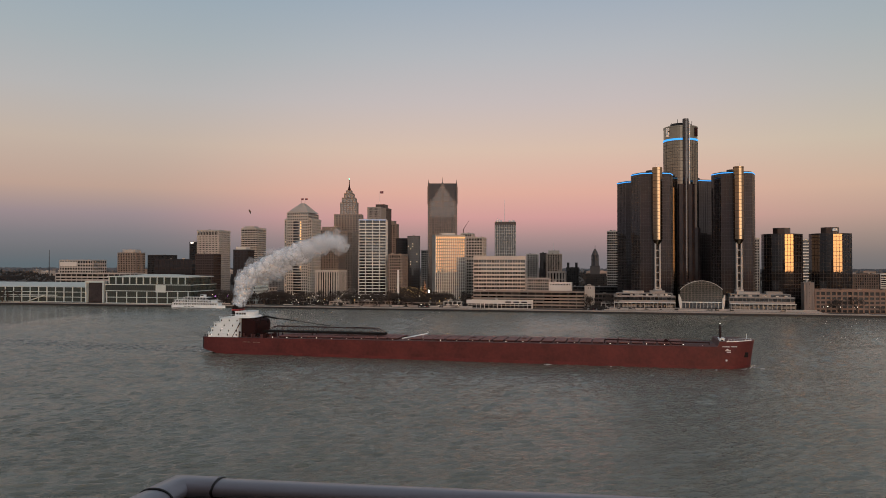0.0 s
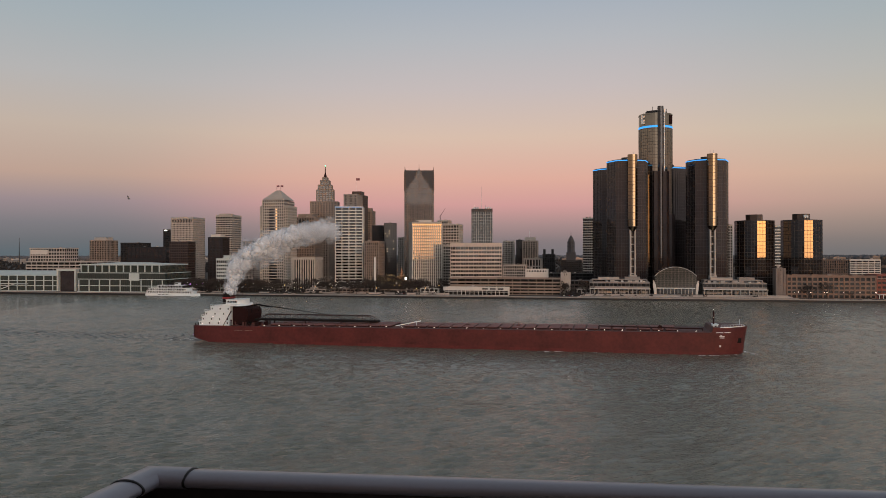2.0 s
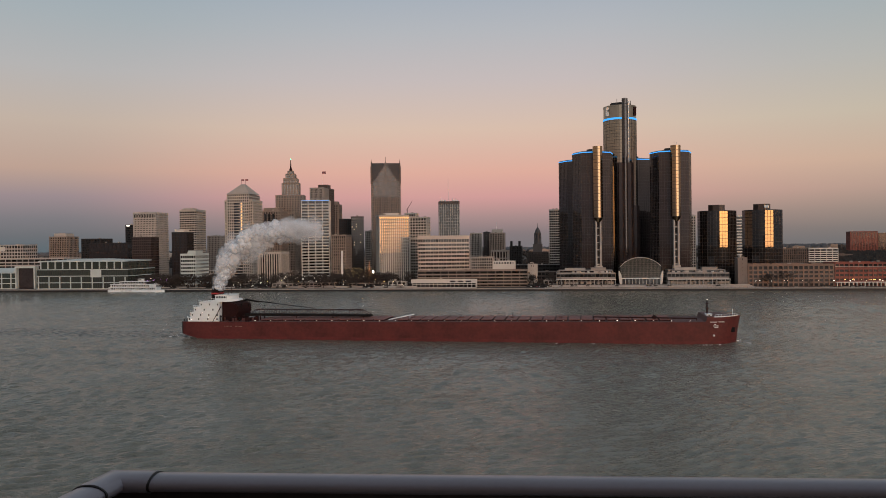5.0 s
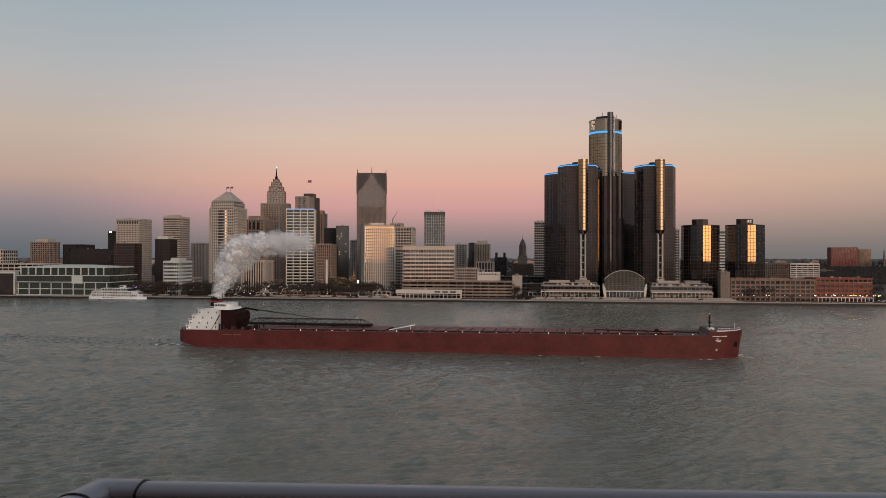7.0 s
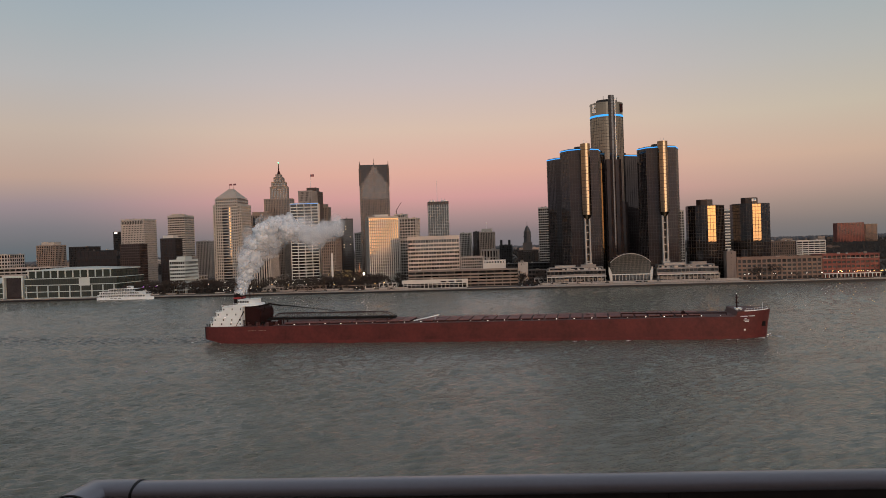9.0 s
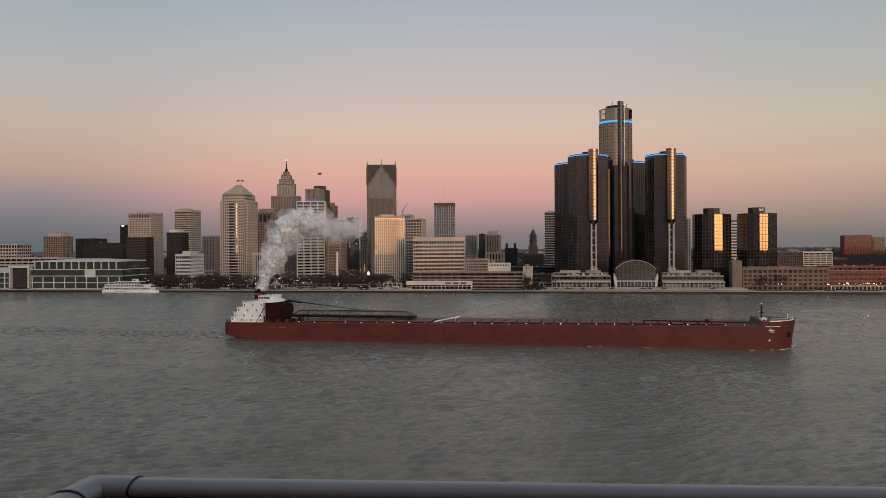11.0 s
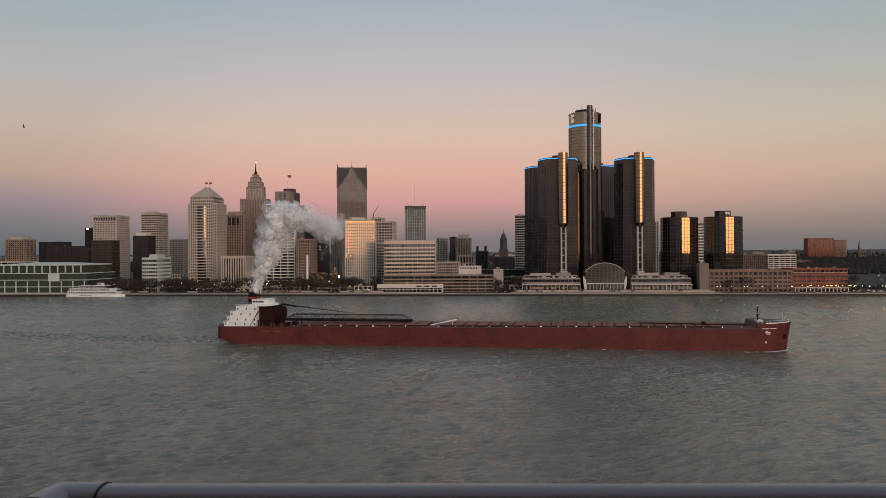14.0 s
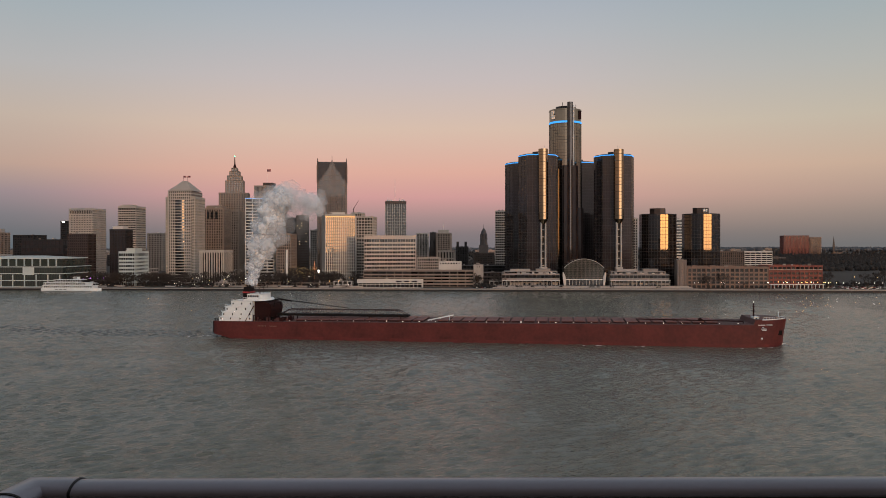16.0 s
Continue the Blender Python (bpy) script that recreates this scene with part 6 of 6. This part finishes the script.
def foam_lines():
    random.seed(5)
    f = thing("wake_foam", "white foam round the ship's bow and stern", "foam", pose(0, 0, 0))
    bm = bmesh.new()
    n = 40
    pts = []
    for i in range(n):
        x = 304.8 - i * 0.62
        y = -16 * math.sqrt(max(0, 1 - max(0, (x - 278) / 27) ** 2.6)) - 0.6 - 0.03 * i
        pts.append((x, y))
    ribbon(bm, pts, [1.1 - i * 0.022 for i in range(n)], 0.3)
    ribbon(bm, [(305.0 + i * 0.42, -1 - i * 0.7 + 0.012 * i * i) for i in range(14)], [1.7 - 0.1 * i for i in range(14)], 0.5)
    ribbon(bm, [(305 + i * 0.4, 0.5 + i * 0.6) for i in range(8)], [1.2 - 0.1 * i for i in range(8)], 0.5)
    part("bow_wave", bm, foam_mat, f)
    bm = bmesh.new()
    ribbon(bm, [(214 - i * 0.5, -16.8 - 0.05 * i) for i in range(26)], [0.22] * 26, 0.3)
    part("side_foam", bm, foam_mat, f)
    bm = bmesh.new()
    ribbon(bm, [(236 - i * 0.5, -17.2 - 0.03 * i) for i in range(14)], [0.25] * 14, 0.3)
    part("side_foam", bm, foam_mat, f)
    bm = bmesh.new()
    ribbon(bm, [(16 - i * 0.5, -15.6) for i in range(24)], [0.4] * 24, 0.25)
    part("side_foam", bm, foam_mat, f)
    # ridges of the wake behind the stern, low and long
    rng = random.Random(8)
    for i in range(24):
        x0, off = -rng.uniform(0, 1) ** 1.3 * 260, rng.uniform(-1, 1)
        y0 = off * (16 - x0 * 0.16)
        ln, hgt, wid = rng.uniform(10, 30), rng.uniform(0.3, 0.6), rng.uniform(1.6, 3.2)
        bm = bmesh.new()
        prev = None
        for k in range(9):
            q = k / 8
            e = math.sin(math.pi * q)
            x, y = x0 - ln * q, y0 + off * 0.12 * ln * q + rng.uniform(-0.4, 0.4)
            row = [bm.verts.new((x, y - wid * e - 0.02, -0.02)), bm.verts.new((x, y + rng.uniform(-0.2, 0.2), hgt * e * rng.uniform(0.6, 1.2))), bm.verts.new((x, y + wid * e + 0.02, -0.02))]
            if prev:
                for a in (0, 1):
                    bm.faces.new((prev[a], row[a], row[a + 1], prev[a + 1]))
            prev = row
        part("wake_ridge", bm, WATER, f, smooth=True)
    # churned trail: steep short chop that dies out at its edges, its base colour darkened
    r2 = np.random.RandomState(4)
    U, V = np.meshgrid(np.linspace(0, 1, 330), np.linspace(-1, 1, 60))
    X = 4 - 330 * U
    Y = V * (17 + 24 * U) + 0.00030 * X * X
    Z = np.zeros_like(X)
    for _ in range(40):
        lam, ang = r2.uniform(2.6, 6.5), r2.uniform(0, 6.28)
        Z += 0.011 * lam * np.sin((X * math.cos(ang) + Y * math.sin(ang)) * 6.283 / lam + r2.uniform(0, 6.28))
    edge = np.clip((1 - np.abs(V)) / 0.35, 0, 1) * np.clip((1 - U) / 0.5, 0, 1)
    Z = Z * edge + 0.55 * edge ** 0.5 - 0.25
    rows, cols = X.shape
    idx = np.arange(rows * cols).reshape(rows, cols)
    quads = np.stack([idx[:-1, 1:], idx[:-1, :-1], idx[1:, :-1], idx[1:, 1:]], -1).reshape(-1, 4)
    me = bpy.data.meshes.new("wake_chop")
    me.from_pydata(np.stack([X, Y, Z], -1).reshape(-1, 3).tolist(), [], quads.tolist())
    me.materials.append(DARKENED_WAKE)
    for p in me.polygons:
        p.use_smooth = True
    chop = new("wake_chop", me)
    chop.parent = f
    tagged(chop, "churned trail behind the stern with dark reflection put into its colour", kind="stuff")
    bm = bmesh.new()
    for k in range(12):
        x, y = -rng.uniform(0, 1) ** 1.5 * 16, rng.uniform(-13, 10)
        ribbon(bm, [(x - i * 0.4, y + rng.uniform(-0.2, 0.2)) for i in range(rng.randrange(3, 8))], [rng.uniform(0.25, 0.6)] * 8, 0.36)
    part("stern_foam", bm, foam_mat, f)
    return f


ship, _ = build_ship()
ship_house(ship)
foam = foam_lines()
def aft(x):
    """Where the after works stand along the hull: house, conveyor and boom close up towards the stern."""
    keys = ((-5, -5), (5, 4), (30.3, 23.4), (42.5, 34.6), (118, 109.5), (400, 391.5))
    for (a, b), (c, d) in zip(keys, keys[1:]):
        if x <= c:
            return b + (d - b) * (x - a) / (c - a)


def close_up(s):
    kinds = ("deckhouse", "tier", "wheelhouse", "bridge", "window", "radar", "funnel", "exhaust", "conveyor", "outside", "boom", "gantry", "port", "door")
    seen = set()
    for o in s.children_recursive:
        if o.location.x != 0:
            if o.location.x < 40 or o.name.startswith(kinds):
                o.location.x = aft(o.location.x)
            continue
        xs = [v.co.x for v in o.data.vertices]
        if o.data.name in seen or max(xs) > 135 or o.name.startswith(("name", "hull")):
            continue
        seen.add(o.data.name)
        for v in o.data.vertices:
            v.co.x = aft(v.co.x)


close_up(ship)
ship.scale = foam.scale = (1.018, 1, 1)

# ship's way: seconds, stern x, y, heading
SHIP = [(0, -148.3, 451.0, -12.9), (4, -129.0, 448.6, -13.7), (8, -110.0, 446.2, -14.7), (12, -90.8, 443.8, -15.6), (16, -71.8, 441.2, -16.4)]


def ship_pose(t):
    for a, b in zip(SHIP, SHIP[1:]):
        if t <= b[0]:
            k = (t - a[0]) / (b[0] - a[0])
            return [a[i] + (b[i] - a[i]) * k for i in (1, 2, 3)]


def ship_matrix(t):
    x, y, hd = ship_pose(t)
    # the near side's stern corner lies half a beam off the middle line
    return pose(x, y, 0, 0, 0, hd) @ Matrix.Translation((-2.0, BEAM / 2 * 0.9, 0))


# ---- steam, gulls ----
def steam_material(name, alpha):
    """Steam that is ragged and see-through: light passes into it from all sides."""
    m = bpy.data.materials.new(name)
    m.use_nodes = True
    N, L = m.node_tree.nodes, m.node_tree.links
    N.remove(N["Principled BSDF"])
    out = N["Material Output"]
    tc = N.new("ShaderNodeTexCoord")
    n = N.new("ShaderNodeTexNoise")
    n.inputs["Scale"].default_value, n.inputs["Detail"].default_value, n.inputs["Roughness"].default_value = 0.9, 2, 0.5
    L.new(tc.outputs["Object"], n.inputs["Vector"])
    r = N.new("ShaderNodeMapRange")
    r.interpolation_type = "SMOOTHSTEP"
    r.inputs["From Min"].default_value, r.inputs["From Max"].default_value = 0.32, 0.6
    r.inputs["To Min"].default_value, r.inputs["To Max"].default_value = alpha * 0.55, alpha
    L.new(n.outputs["Fac"], r.inputs["Value"])
    tr, df, tl = N.new("ShaderNodeBsdfTransparent"), N.new("ShaderNodeBsdfDiffuse"), N.new("ShaderNodeBsdfTranslucent")
    df.inputs["Color"].default_value = tl.inputs["Color"].default_value = (0.93, 0.965, 0.995, 1)
    a, b = N.new("ShaderNodeMixShader"), N.new("ShaderNodeMixShader")
    a.inputs[0].default_value = 0.4
    L.new(df.outputs[0], a.inputs[1])
    L.new(tl.outputs[0], a.inputs[2])
    L.new(r.outputs[0], b.inputs[0])
    L.new(tr.outputs[0], b.inputs[1])
    L.new(a.outputs[0], b.inputs[2])
    L.new(b.outputs[0], out.inputs[0])
    return m


# the plume's middle line at some times: metres ahead of and above the funnel's mouth
PLUME = {
    0.0: [(0, 0), (3, 13), (12, 20), (26, 26), (41, 32), (57, 38), (68, 36)],
    3.5: [(0, 0), (4, 14), (14, 23), (28, 30), (44, 35), (57, 36), (66, 35)],
    7.0: [(0, 0), (4, 10), (8, 20), (13, 28), (26, 30), (42, 31), (54, 31)],
    9.0: [(0, 0), (4, 12), (9, 24), (16, 34), (29, 38), (45, 31), (60, 36)],
    12.5: [(0, 0), (4, 12), (10, 22), (15, 36), (23, 41), (38, 37), (54, 34)],
    14.5: [(0, 0), (4, 12), (9, 25), (12, 38), (17, 47), (31, 43), (47, 37)],
    16.0: [(0, 0), (3, 12), (7, 24), (11, 36), (15, 47), (20, 53), (39, 46)],
}
GIRTH = [2.5, 4.3, 5.3, 5.8, 5.6, 5.0, 4.2]


def on_line(pts, s):
    s = min(max(s, 0), 5.999)
    i = int(s)
    k = s - i
    return tuple(a + (b - a) * k for a, b in zip(pts[i], pts[i + 1]))


def steam():
    rng = random.Random(17)
    plume = thing("steam_plume", "white billowing steam plume from the ship's funnel", "steam", pose(0, 0, 0))
    mats = [steam_material("dense_steam", 0.85), steam_material("steam", 0.42), steam_material("thin_steam", 0.15)]
    shapes = []
    for i in range(5):
        row = []
        for m in mats:
            bm = bmesh.new()
            bmesh.ops.create_icosphere(bm, subdivisions=3, radius=1.0)
            for v in bm.verts:
                q = v.co * 1.4 + Vector((i * 7.3, 0, 0))
                v.co *= 1 + 0.5 * noise.noise(q) + 0.24 * noise.noise(q * 2.4) + 0.1 * noise.noise(q * 5)
            row.append(mesh_of("puff", bm, m, smooth=True))
        shapes.append(row)
    keyed = []
    for i in range(400):
        halo = i >= 300
        s0 = -0.7 + 5.4 * (i - 300) / 100 if halo else -0.7 + 6.6 * ((i + rng.random()) / 300) ** 1.1
        if s0 > 3.9 and rng.random() < 0.4:
            continue
        g = on_line([(v,) for v in GIRTH], s0 + 0.3)[0]
        u, v, w = (rng.gauss(0, 0.45) for _ in range(3))
        r = math.hypot(u, w)
        dense = 2 if halo else (0 if s0 < 2.6 and r < 0.55 else (1 if s0 < 3.9 and r < 0.9 else 2))
        size = g * rng.uniform(0.4, 0.72) * (1, 1.12, 1.35)[dense]
        o = new("puff", shapes[i % 5][dense])
        o.parent = plume
        o.scale = (size, size * 0.9, size * rng.uniform(0.75, 1.0))
        spin, turn = rng.uniform(0, 360), rng.uniform(-50, 50)
        rows = []
        for t, pts in PLUME.items():
            s = s0 + 0.055 * t
            x, z = on_line(pts, s)
            g2 = min(g, on_line([(q,) for q in GIRTH], s)[0])
            g2 *= (0.86 + 0.028 * t) if s > 0.8 else 1
            rows.append((t, pose(18 + x + g2 * u, g2 * v, 29 + max(z + g2 * w, -0.5), spin + turn * t / 16, 0, spin + turn * t / 20)))
        keyed.append((o, rows))
    return plume, keyed


def gull():
    g = thing("gull", "grey gull gliding over the river", "bird", pose(0, 0, 60), "gulls")
    bm = bmesh.new()
    prism(bm, circle(0, 0, 0.09, 8), -0.22, 0.0, circle(0, 0, 0.11, 8))
    prism(bm, circle(0, 0, 0.11, 8), 0.0, 0.26, circle(0, 0, 0.02, 8))
    bmesh.ops.rotate(bm, verts=bm.verts, cent=(0, 0, 0), matrix=Matrix.Rotation(radians(-90), 3, "Y"))
    part("body", bm, gull_grey, g)
    wings = []
    for s in (-1, 1):
        bm = bmesh.new()
        a = [(-0.14, 0.05, 0.02), (0.16, 0.05, 0.02), (0.2, 0.38, 0.14), (-0.06, 0.38, 0.14), (0.1, 0.75, 0.05), (-0.02, 0.75, 0.05)]
        lo = [bm.verts.new((x, s * y, z)) for x, y, z in a]
        hi = [bm.verts.new((x * 0.9, s * y, z + 0.03)) for x, y, z in a]
        for q in ((0, 1, 2, 3), (3, 2, 4, 5)):
            bm.faces.new([lo[i] for i in q])
            bm.faces.new([hi[i] for i in q][::-1])
        for i, j in ((0, 1), (1, 2), (2, 4), (4, 5), (5, 3), (3, 0)):
            bm.faces.new((lo[i], lo[j], hi[j], hi[i]))
        wings.append(part("wing", bm, gull_grey, g))
    return g, wings


plume, puffs = steam()
gull_1, wings_1 = gull()
gull_2, wings_2 = gull()


def motions():
    times = (0, 2, 4, 6, 8, 10, 12, 14, 16)
    rows = [(t, ship_matrix(t)) for t in times]
    walk(ship, rows)
    walk(bpy.data.objects["water"], [(0, pose(0, 0, 0)), (16, pose(5.0, -2.5, 0))])
    walk(foam, rows)
    walk(plume, rows)
    for o, r in puffs:
        walk(o, r)
    walk(gull_1, [(0, pose(-40.3, 150, 63.6, 30, 10, 186)), (2, pose(-59.1, 150, 63.5, 30, 6, 186)), (3, pose(-68.2, 150, 63.4, 30, 0, 185)), (4, pose(-77.5, 150, 64.4, 25, -6, 184)), (6, pose(-97, 150, 65, 0, 0, 182)), (16, pose(-200, 160, 66, 0, 0, 180))])
    walk(gull_2, [(0, pose(-60, 150, 130, 0, 0, 200)), (12.5, pose(-56, 150, 108, 0, 8, 205)), (13.5, pose(-59, 150, 84, 0, 8, 200)), (14.5, pose(-69.0, 150, 74.5, 35, -8, 195)), (16, pose(-92, 150, 74, 0, 0, 185))])
    for w, s in zip(wings_1 + wings_2, (-1, 1, -1, 1)):
        walk(w, [(0.4 * k, pose(0, 0, 0, s * (24 if k % 2 else -12), 0, 0)) for k in range(41)])


motions()
